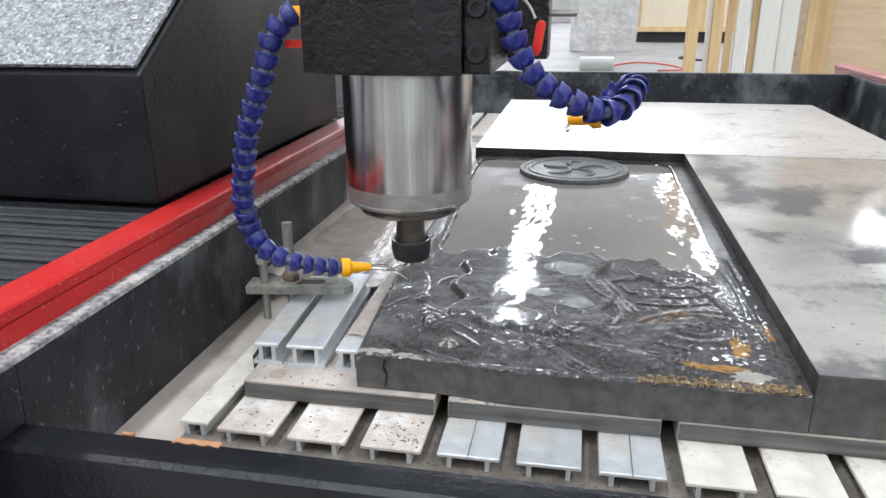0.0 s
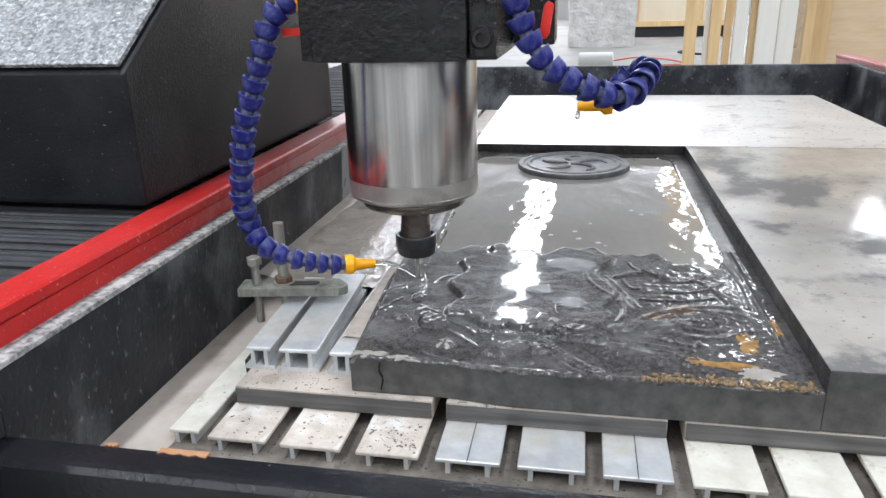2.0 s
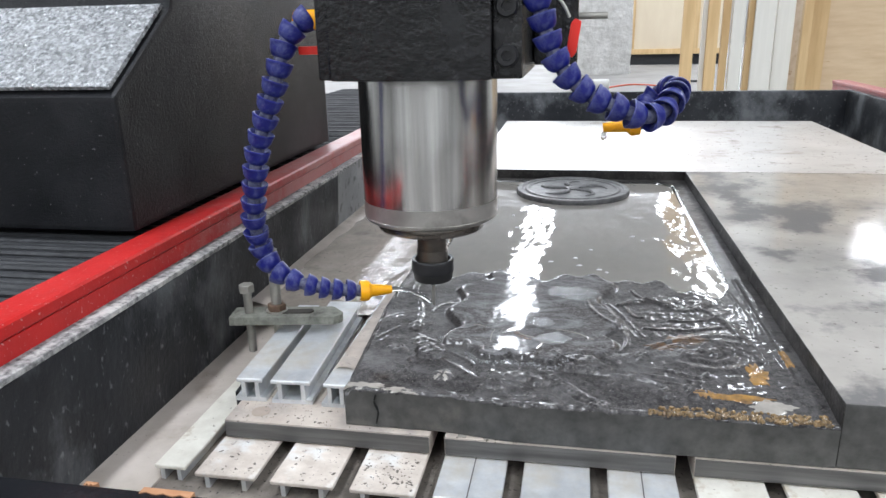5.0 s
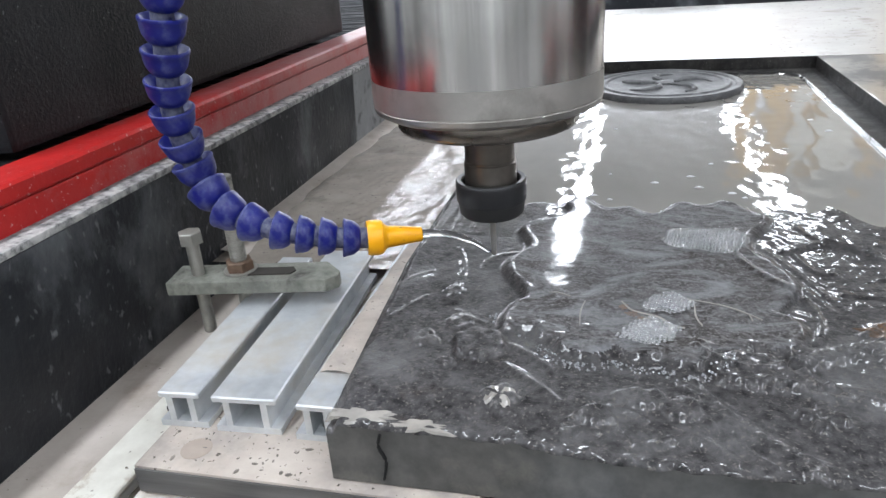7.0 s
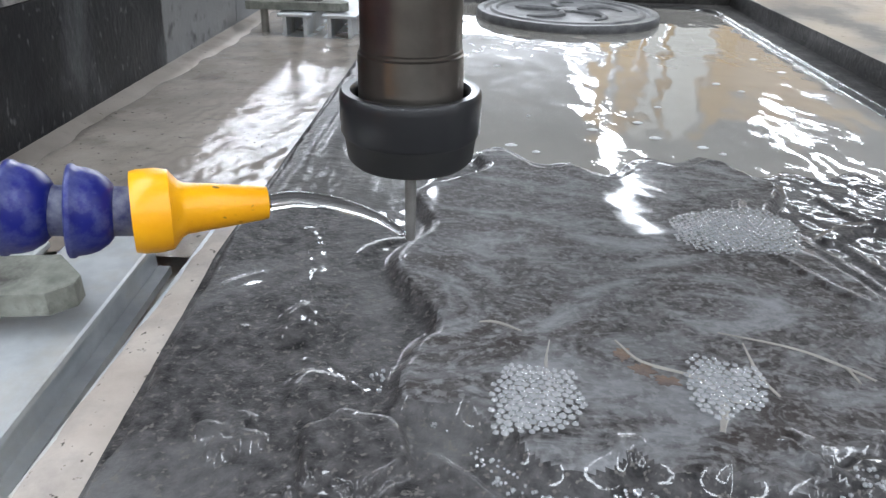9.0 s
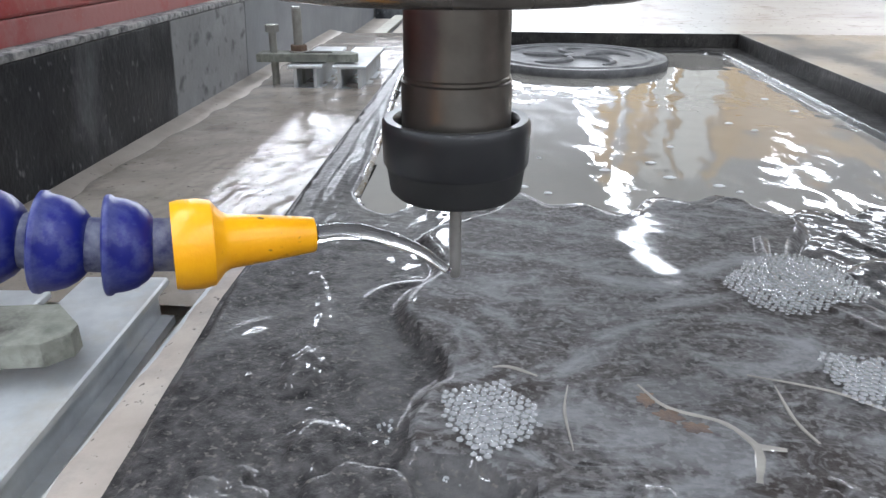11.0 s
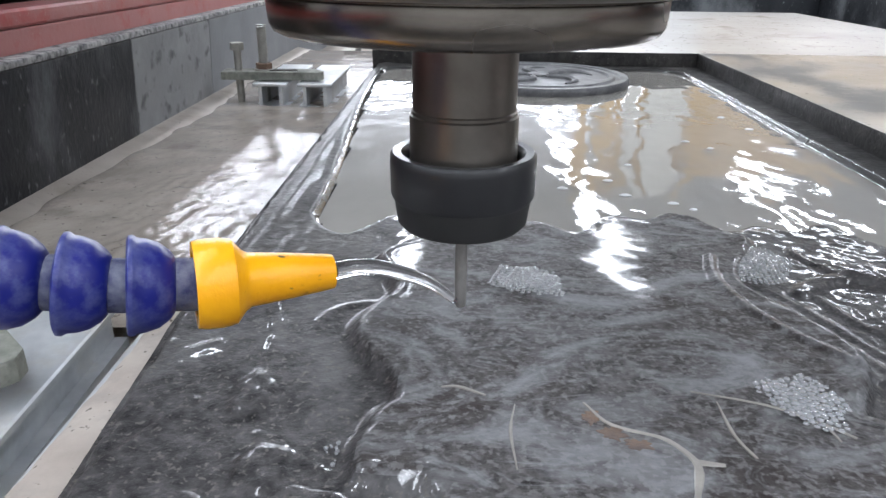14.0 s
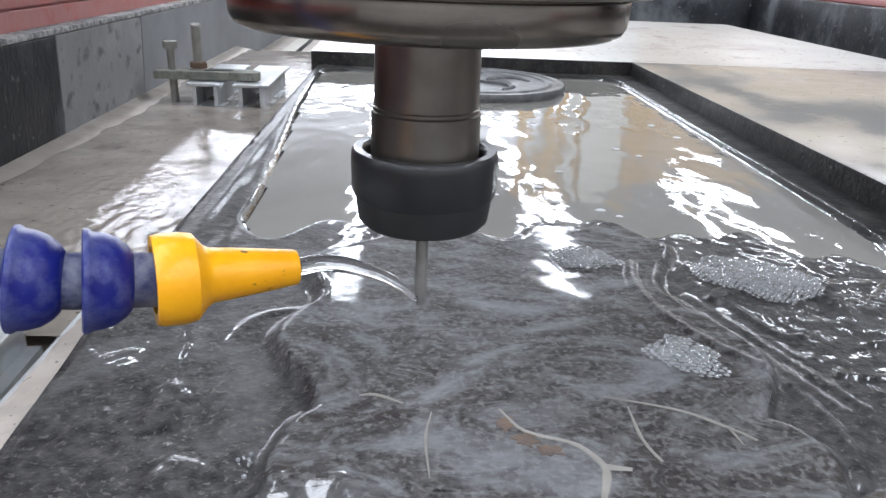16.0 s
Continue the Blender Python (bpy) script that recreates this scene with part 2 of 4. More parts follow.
WET_EDGE = mat("glassy_wet_stone_edge", (0.008, 0.008, 0.008), (0.022, 0.021, 0.02), 90, 0.2, 0.3, coat=1.0, coat_rough=0.02, coat_bump=0.1, coat_scale=50)
RIM_STONE = mat("tool_marked_dark_stone", (0.016, 0.015, 0.0145), (0.045, 0.042, 0.040), 120, 0.5, 0.65, stain=(0.10, 0.093, 0.086), stain_scale=14, stain_at=0.60, stain_soft=0.14, bump=0.9, bump_scale=190, bump_dist=0.002, spec=0.25, coat=0.3, coat_rough=0.16, coat_bump=0.15, coat_scale=60, specks=(0.14, 0.13, 0.12), speck_scale=300, speck_at=0.70)
FILM = milky("silty_water_film")
STONE_SIDE = mat("damp_cut_stone_side", (0.045, 0.045, 0.043), (0.095, 0.093, 0.088), 55, 0.35, 0.6, stain=(0.16, 0.15, 0.13), stain_scale=14, stain_at=0.64, bump=0.2, bump_scale=220, coat=0.25, coat_rough=0.15)
STONE_TOP = mat("slurry_washed_stone_top", (0.285, 0.265, 0.238), (0.45, 0.42, 0.378), 7, 0.3, 0.5, stain=(0.12, 0.115, 0.112), stain_scale=6.5, stain_at=0.535, stain_soft=0.05, bump=0.15, bump_scale=40,
                coat=1.0, coat_rough=0.10, coat_bump=0.14, coat_scale=18, specks=(0.12, 0.10, 0.08), speck_scale=120, speck_at=0.70, stain_coat=0.15, stain_rough=0.5)
# Paler than STONE_TOP: slurry, plus the hall's grazing reflection put into the colour.
STONE_BACK = mat("slurry_and_reflection_on_stone", (0.46, 0.44, 0.41), (0.60, 0.575, 0.54), 5, 0.35, 0.55, stain=(0.30, 0.26, 0.22), stain_scale=9, stain_at=0.62, stain_soft=0.06, bump=0.15, bump_scale=40,
                 coat=1.0, coat_rough=0.26, coat_bump=0.14, coat_scale=18, specks=(0.10, 0.085, 0.07), speck_scale=70, speck_at=0.68)
SLURRY = mat("grey_beige_slurry_water", (0.31, 0.292, 0.262), (0.36, 0.338, 0.305), 5, 0.03, None, bump=0.14, bump_scale=16, bump_dist=0.004, spec=0.7, coat=0.6, coat_rough=0.01)
RUNOFF = mat("shallow_silty_runoff", (0.27, 0.232, 0.198), (0.37, 0.325, 0.282), 14, 0.04, None, stain=(0.19, 0.16, 0.135), stain_scale=12, stain_at=0.6, bump=0.22, bump_scale=62, bump_dist=0.004, spec=0.6, specks=(0.10, 0.085, 0.07), speck_scale=190, speck_at=0.70)
RUST = mat("ochre_rust_stain", (0.075, 0.045, 0.025), (0.40, 0.21, 0.045), 75, 0.4, 0.6, bump=0.5, bump_scale=160, coat=0.6, coat_rough=0.08)
CRUST = mat("bronze_grit_crust", (0.07, 0.05, 0.03), (0.30, 0.19, 0.08), 150, 0.35, 0.55, bump=0.5, bump_scale=300, coat=0.5, coat_rough=0.1)
RUST_THIN = mat("thin_brown_rust", (0.03, 0.022, 0.016), (0.14, 0.075, 0.035), 90, 0.3, 0.5, bump=0.4, bump_scale=300, coat=0.7, coat_rough=0.08)
RUST_FAINT = mat("faint_orange_rust", (0.08, 0.062, 0.052), (0.17, 0.105, 0.068), 130, 0.4, 0.5, bump=0.4, bump_scale=300, coat=0.5, coat_rough=0.08)
PALE_SILT = mat("cream_silt_ridge", (0.22, 0.205, 0.185), (0.36, 0.335, 0.30), 60, 0.3, 0.5, coat=0.7)
WATER = mat("clear_water", (1, 1, 1), (1, 1, 1), 5, 0.02, None, trans=1.0, ior=1.33, bump=0.15, bump_scale=120)
FOAM = mat("foam_bubbles", (0.72, 0.74, 0.76), (0.86, 0.87, 0.88), 160, 0.05, None, trans=0.70, ior=1.25, spec=0.8, coat=0.6, coat_rough=0.03)
CONCRETE = mat("grey_hall_concrete", (0.22, 0.212, 0.20), (0.28, 0.27, 0.255), 2, 0.5, 0.7, stain=(0.24, 0.23, 0.22), stain_scale=0.6, stain_at=0.55, bump=0.1)
HALL_WALL = mat("pale_hall_cladding", (0.68, 0.68, 0.66), (0.75, 0.75, 0.73), 1, 0.7)
CEILING = mat("pale_hall_roof", (0.42, 0.43, 0.44), (0.5, 0.51, 0.52), 0.6, 0.8)
PLY = mat("knotty_plywood", (0.58, 0.42, 0.26), (0.70, 0.54, 0.36), 5, 0.6, 0.75, stain=(0.42, 0.22, 0.10), stain_scale=6, stain_at=0.65, stain_soft=0.03, stretch=(0.5, 1, 3), bump=0.1)
CRATE_PLY = mat("pale_crate_plywood", (0.66, 0.56, 0.42), (0.74, 0.65, 0.5), 2, 0.65, stretch=(1, 1, 0.3))
TIMBER = mat("pale_timber", (0.55, 0.36, 0.17), (0.72, 0.52, 0.28), 8, 0.6, 0.7, stretch=(2, 2, 0.15), vary=0.12)
TIMBER_WHITE = mat("whitewashed_board", (0.66, 0.64, 0.58), (0.76, 0.74, 0.68), 6, 0.6, stretch=(2, 2, 0.15), vary=0.06)
WRAP = mat("crinkled_plastic_wrap", (0.52, 0.51, 0.49), (0.72, 0.71, 0.69), 5, 0.2, 0.45, bump=1.0, bump_scale=9, bump_dist=0.06)
CABLE_RED = mat("red_air_hose", (0.6, 0.12, 0.07), None, 10, 0.5)
GLASS_GLOW = glow("daylit_window", (0.9, 0.95, 1.0), WINDOW_GLOW)
CHIP = mat("bare_tan_rust", (0.36, 0.17, 0.08), (0.45, 0.24, 0.13), 60, 0.6)
# Black hammered paint; lamp sheen and highlight flecks are put into the colour.
HAMMERED_SHEEN = mat("hammered_paint_with_lamp_sheen", (0.20, 0.21, 0.22), (0.40, 0.41, 0.42), 150, 0.22, 0.34, metal=0.4, bump=1.0, bump_scale=150, bump_dist=0.009, specks=(0.70, 0.72, 0.74), speck_scale=170, speck_at=0.54, speck_soft=0.09)
FRAME_GREY = mat("grey_window_frame", (0.3, 0.31, 0.32), None, 5, 0.6)

# Mesh helpers


def link(name, bm, material, parent=None, label="", smooth=False):
    me = bpy.data.meshes.new(name)
    bmesh.ops.recalc_face_normals(bm, faces=bm.faces)
    bm.to_mesh(me)
    bm.free()
    for m in (material if isinstance(material, (list, tuple)) else (material,)):
        me.materials.append(m)
    if smooth:
        me.shade_smooth()
        me.set_sharp_from_angle(angle=radians(38))
    ob = new(name, me)
    if parent:
        ob.parent = parent
    if label:
        ob["label"] = label
    return ob


def part(name, bm, material, parent, label="", smooth=False):
    return link(name, bm, material, parent, label, smooth)


def thing(name, label, category, at=(0, 0, 0), group="", kind=""):
    ob = new(name)
    ob.location = at
    ob.empty_display_size = 0.05
    return tagged(ob, label, category, group, kind)


def box(x0, x1, y0, y1, z0, z1, bevel=0.0, seg=2, bm=None):
    own = bmesh.new()
    bmesh.ops.create_cube(own, size=1.0)
    for v in own.verts:
        v.co = Vector(((x0 + x1) / 2 + v.co.x * (x1 - x0), (y0 + y1) / 2 + v.co.y * (y1 - y0), (z0 + z1) / 2 + v.co.z * (z1 - z0)))
    if bevel:
        bmesh.ops.bevel(own, geom=own.edges[:], offset=bevel, segments=seg, affect="EDGES", profile=0.7)
    return merge(bm, own) if bm else own


def merge(bm, other):
    me = bpy.data.meshes.new("scrap")
    other.to_mesh(me)
    other.free()
    bm.from_mesh(me)
    bpy.data.meshes.remove(me)
    return bm


def prism(points, lo, hi, axis="z", bevel=0.0, seg=2):
    """A polygon drawn out along an axis; points lie in the other two."""
    bm = bmesh.new()
    put = {"z": lambda a, b, c: (a, b, c), "y": lambda a, b, c: (a, c, b), "x": lambda a, b, c: (c, a, b)}[axis]
    low = [bm.verts.new(put(a, b, lo)) for a, b in points]
    high = [bm.verts.new(put(a, b, hi)) for a, b in points]
    n = len(points)
    bm.faces.new(low)
    bm.faces.new(high[::-1])
    for i in range(n):
        bm.faces.new((low[i], high[i], high[(i + 1) % n], low[(i + 1) % n]))
    bmesh.ops.recalc_face_normals(bm, faces=bm.faces)
    if bevel:
        bmesh.ops.bevel(bm, geom=bm.edges[:], offset=bevel, segments=seg, affect="EDGES", profile=0.7)
    return bm


def lathe(profile, n=48, bm=None):
    """A turned body round z from (radius, height) pairs."""
    own = bmesh.new()
    rings = []
    for r, z in profile:
        if r < 1e-6:
            rings.append([own.verts.new((0, 0, z))])
        else:
            rings.append([own.verts.new((r * math.cos(2 * math.pi * i / n), r * math.sin(2 * math.pi * i / n), z)) for i in range(n)])
    for p, q in zip(rings, rings[1:]):
        for i in range(n):
            j = (i + 1) % n
            face = [p[i % len(p)], p[j % len(p)], q[j % len(q)], q[i % len(q)]]
            face = list(dict.fromkeys(face))
            if len(face) > 2:
                own.faces.new(face)
    return merge(bm, own) if bm else own


def turned(bm, m):
    bmesh.ops.transform(bm, matrix=m, verts=bm.verts)
    return bm


def cyl(x, y, z0, z1, r, n=20, bevel=0.0):
    b = bevel or min(r, (z1 - z0) / 2) * 0.12
    return turned(lathe([(0, z0), (r - b, z0), (r, z0 + b), (r, z1 - b), (r - b, z1), (0, z1)], n), Matrix.Translation((x, y, 0)))


def hexagon(x, y, z0, z1, r):
    b = r * 0.08
    return turned(lathe([(0, z0), (r, z0), (r, z1 - b), (r - b, z1), (0, z1)], 6), Matrix.Translation((x, y, 0)))


def spline(points, step):
    """Places evenly along a smooth line through the points, with the way at each."""
    pts = [Vector(p) for p in points]
    pts = [2 * pts[0] - pts[1], *pts, 2 * pts[-1] - pts[-2]]
    fine = []
    for a, b, c, d in zip(pts, pts[1:], pts[2:], pts[3:]):
        for k in range(24):
            t = k / 24
            fine.append(0.5 * ((2 * b) + (c - a) * t + (2 * a - 5 * b + 4 * c - d) * t * t + (3 * b - a - 3 * c + d) * t ** 3))
    fine.append(pts[-2])
    out, run = [fine[0]], 0.0
    for p, q in zip(fine, fine[1:]):
        run += (q - p).length
        if run >= step:
            out.append(q)
            run = 0.0
    ways = [((out[min(i + 1, len(out) - 1)] - out[max(i - 1, 0)]).normalized()) for i in range(len(out))]
    return out, ways


def tube(points, radii, step=0.004, n=14, bm=None):
    out, ways = spline(points, step)
    own = bmesh.new()
    rings = []
    for i, (p, w) in enumerate(zip(out, ways)):
        f = i / max(1, len(out) - 1) * (len(radii) - 1)
        k = min(int(f), len(radii) - 2)
        r = radii[k] + (radii[k + 1] - radii[k]) * (f - k)
        q = w.to_track_quat("Z", "Y").to_matrix()
        rings.append([own.verts.new(p + q @ Vector((r * math.cos(2 * math.pi * j / n), r * math.sin(2 * math.pi * j / n), 0))) for j in range(n)])
    for a, b in zip(rings, rings[1:]):
        for j in range(n):
            own.faces.new((a[j], a[(j + 1) % n], b[(j + 1) % n], b[j]))
    own.faces.new(rings[0][::-1])
    own.faces.new(rings[-1])
    return merge(bm, own) if bm else own


# ---- the hall ----
def build_hall():
    bm = box(-16, 18, -14, 38, -0.2, 0.0)
    tagged(link("floor", bm, CONCRETE), "smooth grey concrete workshop floor", "floor", kind="structure")
    for name, b in (("wall_west", box(-16.3, -16, -14, 38, 0, 8)), ("wall_east", box(18, 18.3, -14, 38, 0, 8)), ("wall_south", box(-16, 18, -14.3, -14, 0, 8))):
        tagged(link(name, b, HALL_WALL), "pale sheet-clad workshop wall", "wall", kind="structure")
    tagged(link("ceiling", box(-16.3, 18.3, -14.3, 38.3, 8, 8.3), CEILING), "pale metal workshop roof", "ceiling", kind="structure")
    north = thing("wall_north", "pale far wall with a high band of windows", "wall", kind="structure")
    part("lower_wall", box(-16, 18, 38, 38.3, 0, 2.6), HALL_WALL, north)
    part("upper_wall", box(-16, 18, 38, 38.3, 7.6, 8), HALL_WALL, north)
    for i in range(12):
        x = -16 + i * 34 / 12
        part("mullion", box(x - 0.04, x + 0.04, 37.95, 38.28, 2.6, 7.6), FRAME_GREY, north)
        part("pane", box(x + 0.04, x + 34 / 12 - 0.04, 38.1, 38.14, 2.6, 7.6), GLASS_GLOW, north, "bright daylit pane")
    for x in LIGHT_ROWS:
        for y0, y1 in ((-10, -3.5), (-3, 3.6), (11.6, 18), (18.3, 25)):
            lamp = thing("strip_light", "long white strip light hung under the roof", "ceiling light", group="strip lights of the hall")
            part("housing", box(x - 0.22, x + 0.22, y0, y1, 6.06, 6.2, 0.02), HALL_WALL, lamp)
            part("hanger", box(x - 0.02, x + 0.02, y0 + 1, y0 + 1.04, 6.19, 8.0), FRAME_GREY, lamp)
            part("hanger", box(x - 0.02, x + 0.02, y1 - 1.04, y1 - 1, 6.19, 8.0), FRAME_GREY, lamp)
            light = bpy.data.lights.new("strip_glow", "AREA")
            light.shape, light.size, light.size_y = "RECTANGLE", 0.42, y1 - y0 - 0.1
            light.energy, light.color = LAMP_WATTS * (y1 - y0) / 10, (0.87, 0.945, 1.0)
            ob = new("strip_glow", light)
            ob.location = (x, (y0 + y1) / 2, 6.04)


build_hall()


# ---- the machine bed ----
PAN = 0.7185


def build_tub():
    tub = thing("machine_tub", "black steel wash tub of a stone router, scuffed and splashed", "machine bed")
    part("pan", box(-0.56, 1.08, 0.42, 3.03, 0.66, 0.7150), SLOT_GRIT, tub, "pan floor dark with wet grit")
    part("silt_bed", box(-0.555, -0.4155, 0.425, 3.02, 0.7152, PAN, 0.001), SILT, tub, "bank of pale wet silt along the wall")
    part("side_wall", prism([(-0.53, 0.64), (-0.50, 0.64), (-0.487, 0.876), (-0.52, 0.876)], 0.418, 1.414, "y", 0.002), TUB_PAINT, tub)
    part("side_wall", prism([(-0.53, 0.64), (-0.50, 0.64), (-0.487, 0.876), (-0.52, 0.876)], 1.415, 1.69, "y", 0.002), TUB_GREY, tub, "panel greyed by dried slurry")
    part("side_wall", prism([(-0.53, 0.64), (-0.50, 0.64), (-0.487, 0.876), (-0.52, 0.876)], 1.691, 3.04, "y", 0.002), TUB_SLATE, tub, "slate-grey hazed panel")
    part("wall_end", prism([(-0.523, 0.812), (-0.4905, 0.812), (-0.487, 0.876), (-0.52, 0.876)], 0.28, 0.4178, "y", 0.003), TUB_PAINT, tub)
    part("ledge", box(-0.522, -0.486, 0.281, 3.04, 0.8765, 0.883, 0.002), LEDGE_DUST, tub, "ledge crusted with dried slurry")
    part("side_wall", prism([(1.03, 0.64), (1.06, 0.64), (1.06, 0.905), (1.04, 0.905)], 0.418, 3.04, "y", 0.004), TUB_PAINT, tub)
    part("back_wall", prism([(2.985, 0.64), (3.03, 0.64), (3.03, 0.905), (2.995, 0.905)], -0.49, 1.035, "x", 0.004), TUB_PAINT, tub)
    part("front_rim", box(-0.75, 1.2, 0.383, 0.424, 0.62, 0.81, 0.012, 3), RIM_PAINT, tub, "rounded black front rim with chipped paint")
    part("apron", box(-0.75, 1.2, 0.392, 0.415, 0.30, 0.625, 0.004), BLACK_PAINT, tub)
    for x in (-0.70, 1.1):
        part("leg", box(x - 0.06, x + 0.06, 0.43, 0.55, 0.0, 0.66, 0.005), BLACK_PAINT, tub)
        part("leg", box(x - 0.06, x + 0.06, 2.8, 2.92, 0.0, 0.66, 0.005), BLACK_PAINT, tub)
    for x0, x1, y1 in ((-0.390, -0.378, 0.4195), (-0.335, -0.288, 0.4165)):
        pts = [(x0 + (x1 - x0) * i / 9, y1 + 0.0015 * math.sin(i * 2.1 + x0 * 40)) for i in range(10)]
        part("paint_chip", prism([(x0, 0.4235)] + pts[::1] + [(x1, 0.4235)], 0.803, 0.8108), CHIP, tub, "chip showing tan rust")
    for side, x0, x1 in (("left", -0.556, -0.506), ("right", 1.07, 1.13)):
        rail = thing("bed_rail", "red painted steel rail along the tub, splashed with slurry", "rail", group="red rails")
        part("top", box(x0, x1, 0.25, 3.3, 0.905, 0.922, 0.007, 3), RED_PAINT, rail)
        part("web", box(x0 + 0.004, x1 - 0.003, 0.30, 3.3, 0.80, 0.9045, 0.002), RED_DULLER, rail, "web with splash specks, duller and pinker along its length")
        part("post", box(x0 + 0.006, x1 - 0.006, 0.31, 0.36, 0.0, 0.80), BLACK_PAINT, rail)
        part("post", box(x0 + 0.006, x1 - 0.006, 3.2, 3.25, 0.0, 0.80), BLACK_PAINT, rail)
    cover = thing("way_cover", "black ribbed rubber cover over the gantry guideway", "bellows")
    part("tray", box(-1.05, -0.56, 0.2, 3.3, 0.0, 0.895), BLACK_PAINT, cover)
    pleats = bmesh.new()
    for i in range(150):
        y = 0.22 + i * 0.0195
        box(-1.04, -0.562, y, y + 0.0135, 0.896, 0.912 + 0.002 * math.sin(i * 1.7), 0.003, 1, pleats)
    part("pleats", pleats, RUBBER, cover, "close rubber pleats")


def build_column():
    col = thing("gantry_column", "black hammered-paint gantry column with a sloped shoulder", "machine column")
    part("body", prism([(0.79, 0.925), (1.58, 0.925), (1.58, 1.75), (1.15, 1.75), (0.948, 1.212), (0.79, 1.103)], -1.02, -0.56, "x", 0.006), BLACK_PAINT, col)
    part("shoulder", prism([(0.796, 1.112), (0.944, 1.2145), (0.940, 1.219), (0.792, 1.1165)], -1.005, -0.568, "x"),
         HAMMERED_SHEEN, col, "glossy hammered sloping face, lamp sheen in its colour")
    beam = thing("gantry_beam", "black cross beam of the gantry above the bed", "machine beam")
    part("beam", box(-0.56, 1.4, 1.05, 1.30, 1.35, 1.70, 0.006), BLACK_PAINT, beam)
    part("rail", box(-0.5, 1.35, 1.032, 1.051, 1.40, 1.43, 0.003), STEEL_DULL, beam)
    part("rail", box(-0.5, 1.35, 1.032, 1.051, 1.62, 1.65, 0.003), STEEL_DULL, beam)
    far = thing("far_column", "black gantry column on the far rail", "machine column")
    part("body", box(1.14, 1.5, 1.0, 1.6, 0.0, 1.75, 0.006), BLACK_PAINT, far)


build_tub()
build_column()


def profile(parent, name, at, w, length, material, h=0.034, top=0.005, label=""):
    """One extruded table profile: a wide top, two webs and a foot."""
    q = w * 0.16
    ob = part(name, box(0, w, 0, length, h - top, h, 0.001, 1), material, parent, label)
    ob.location = at
    part("web", box(q, q + 0.005, 0.0012, length - 0.001, 0.0045, h - top + 0.0005), ALU, ob)
    part("web", box(w - q - 0.005, w - q, 0.0012, length - 0.001, 0.0045, h - top + 0.0005), ALU, ob)
    part("foot", box(q - 0.008, w - q + 0.008, 0.001, length - 0.001, 0.0, 0.005), ALU, ob)
    return ob


def build_table():
    table = thing("slotted_table", "slotted aluminium bed table of parallel profiles, silted and wet", "machine table")
    for i in range(16):
        x0 = -0.3705 + 0.0863 * i
        w = 0.0685
        silted = i < 3
        ob = profile(table, "profile", (x0, 0.5525 - 0.0008 * i + 0.0015 * math.sin(i * 5.1), 0.699), w, 2.40, ALU_DIRTY if silted else ALU if i < 6 else ALU_CREAM, label="top caked with beige silt" if silted else "top rinsed bright" if i < 6 else "top filmed cream with brown spots")
        if i in (3, 5):
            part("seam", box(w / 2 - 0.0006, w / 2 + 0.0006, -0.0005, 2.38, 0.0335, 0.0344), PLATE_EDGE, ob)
    profile(table, "edge_profile", (-0.4215, 0.560, 0.699), 0.036, 2.40, ALU_CREAM, label="chipped narrow edge profile")
    for x0, x1 in ((-0.368, -0.128), (-0.112, 0.129), (0.147, 0.39)):
        plate = thing("spacer_plate", "flat silted spacer bar laid across the table profiles", "spacer", group="spacer bars under the slab")
        part("bar", box(x0, x1, 0.6225, 0.73, 0.7335, 0.7560, 0.0015), PLATE, plate)
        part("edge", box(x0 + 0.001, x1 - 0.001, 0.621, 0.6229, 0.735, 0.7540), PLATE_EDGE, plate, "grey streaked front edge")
    plate = thing("spacer_plate", "flat silted spacer bar laid across the table profiles", "spacer", group="spacer bars under the slab")
    part("bar", box(-0.29, 0.30, 1.62, 1.74, 0.7335, 0.7555, 0.0015), PLATE, plate)
    hole = tagged(link("drilled_hole", cyl(-0.333, 0.645, 0.7548, 0.7564, 0.011, 20), mat("silt_filled_hole", (0.30, 0.25, 0.21), None, 60, 0.6)), "shallow silt-filled hole in the spacer bar", "hole")
    hole.location.z = 0.0


def build_rails_beside_slab():
    for x0, w, kind, long, m, turn in ((-0.371, 0.032, "narrow", 0.235, ALU, 3.0), (-0.328, 0.049, "wide", 0.255, ALU, 3.0), (-0.263, 0.029, "narrow", 0.30, ALU, 0.6)):
        rail = thing("clamp_rail", "short %s aluminium profile lying on the spacer bar beside the slab" % kind, "profile", (x0, 0.665, 0.756), "short profiles beside the slab")
        rail.rotation_euler.z = radians(turn)
        profile(rail, "top_plate", (0, 0, 0), w, long, m, 0.030)
    for x0 in (-0.412, -0.345):
        rail = thing("clamp_rail", "short aluminium profile end standing in the runoff under a clamp", "profile", (x0, 1.63, 0.7520), "short profiles beside the slab")
        profile(rail, "top_plate", (0, 0, 0), 0.052, 0.20, ALU, 0.0385)


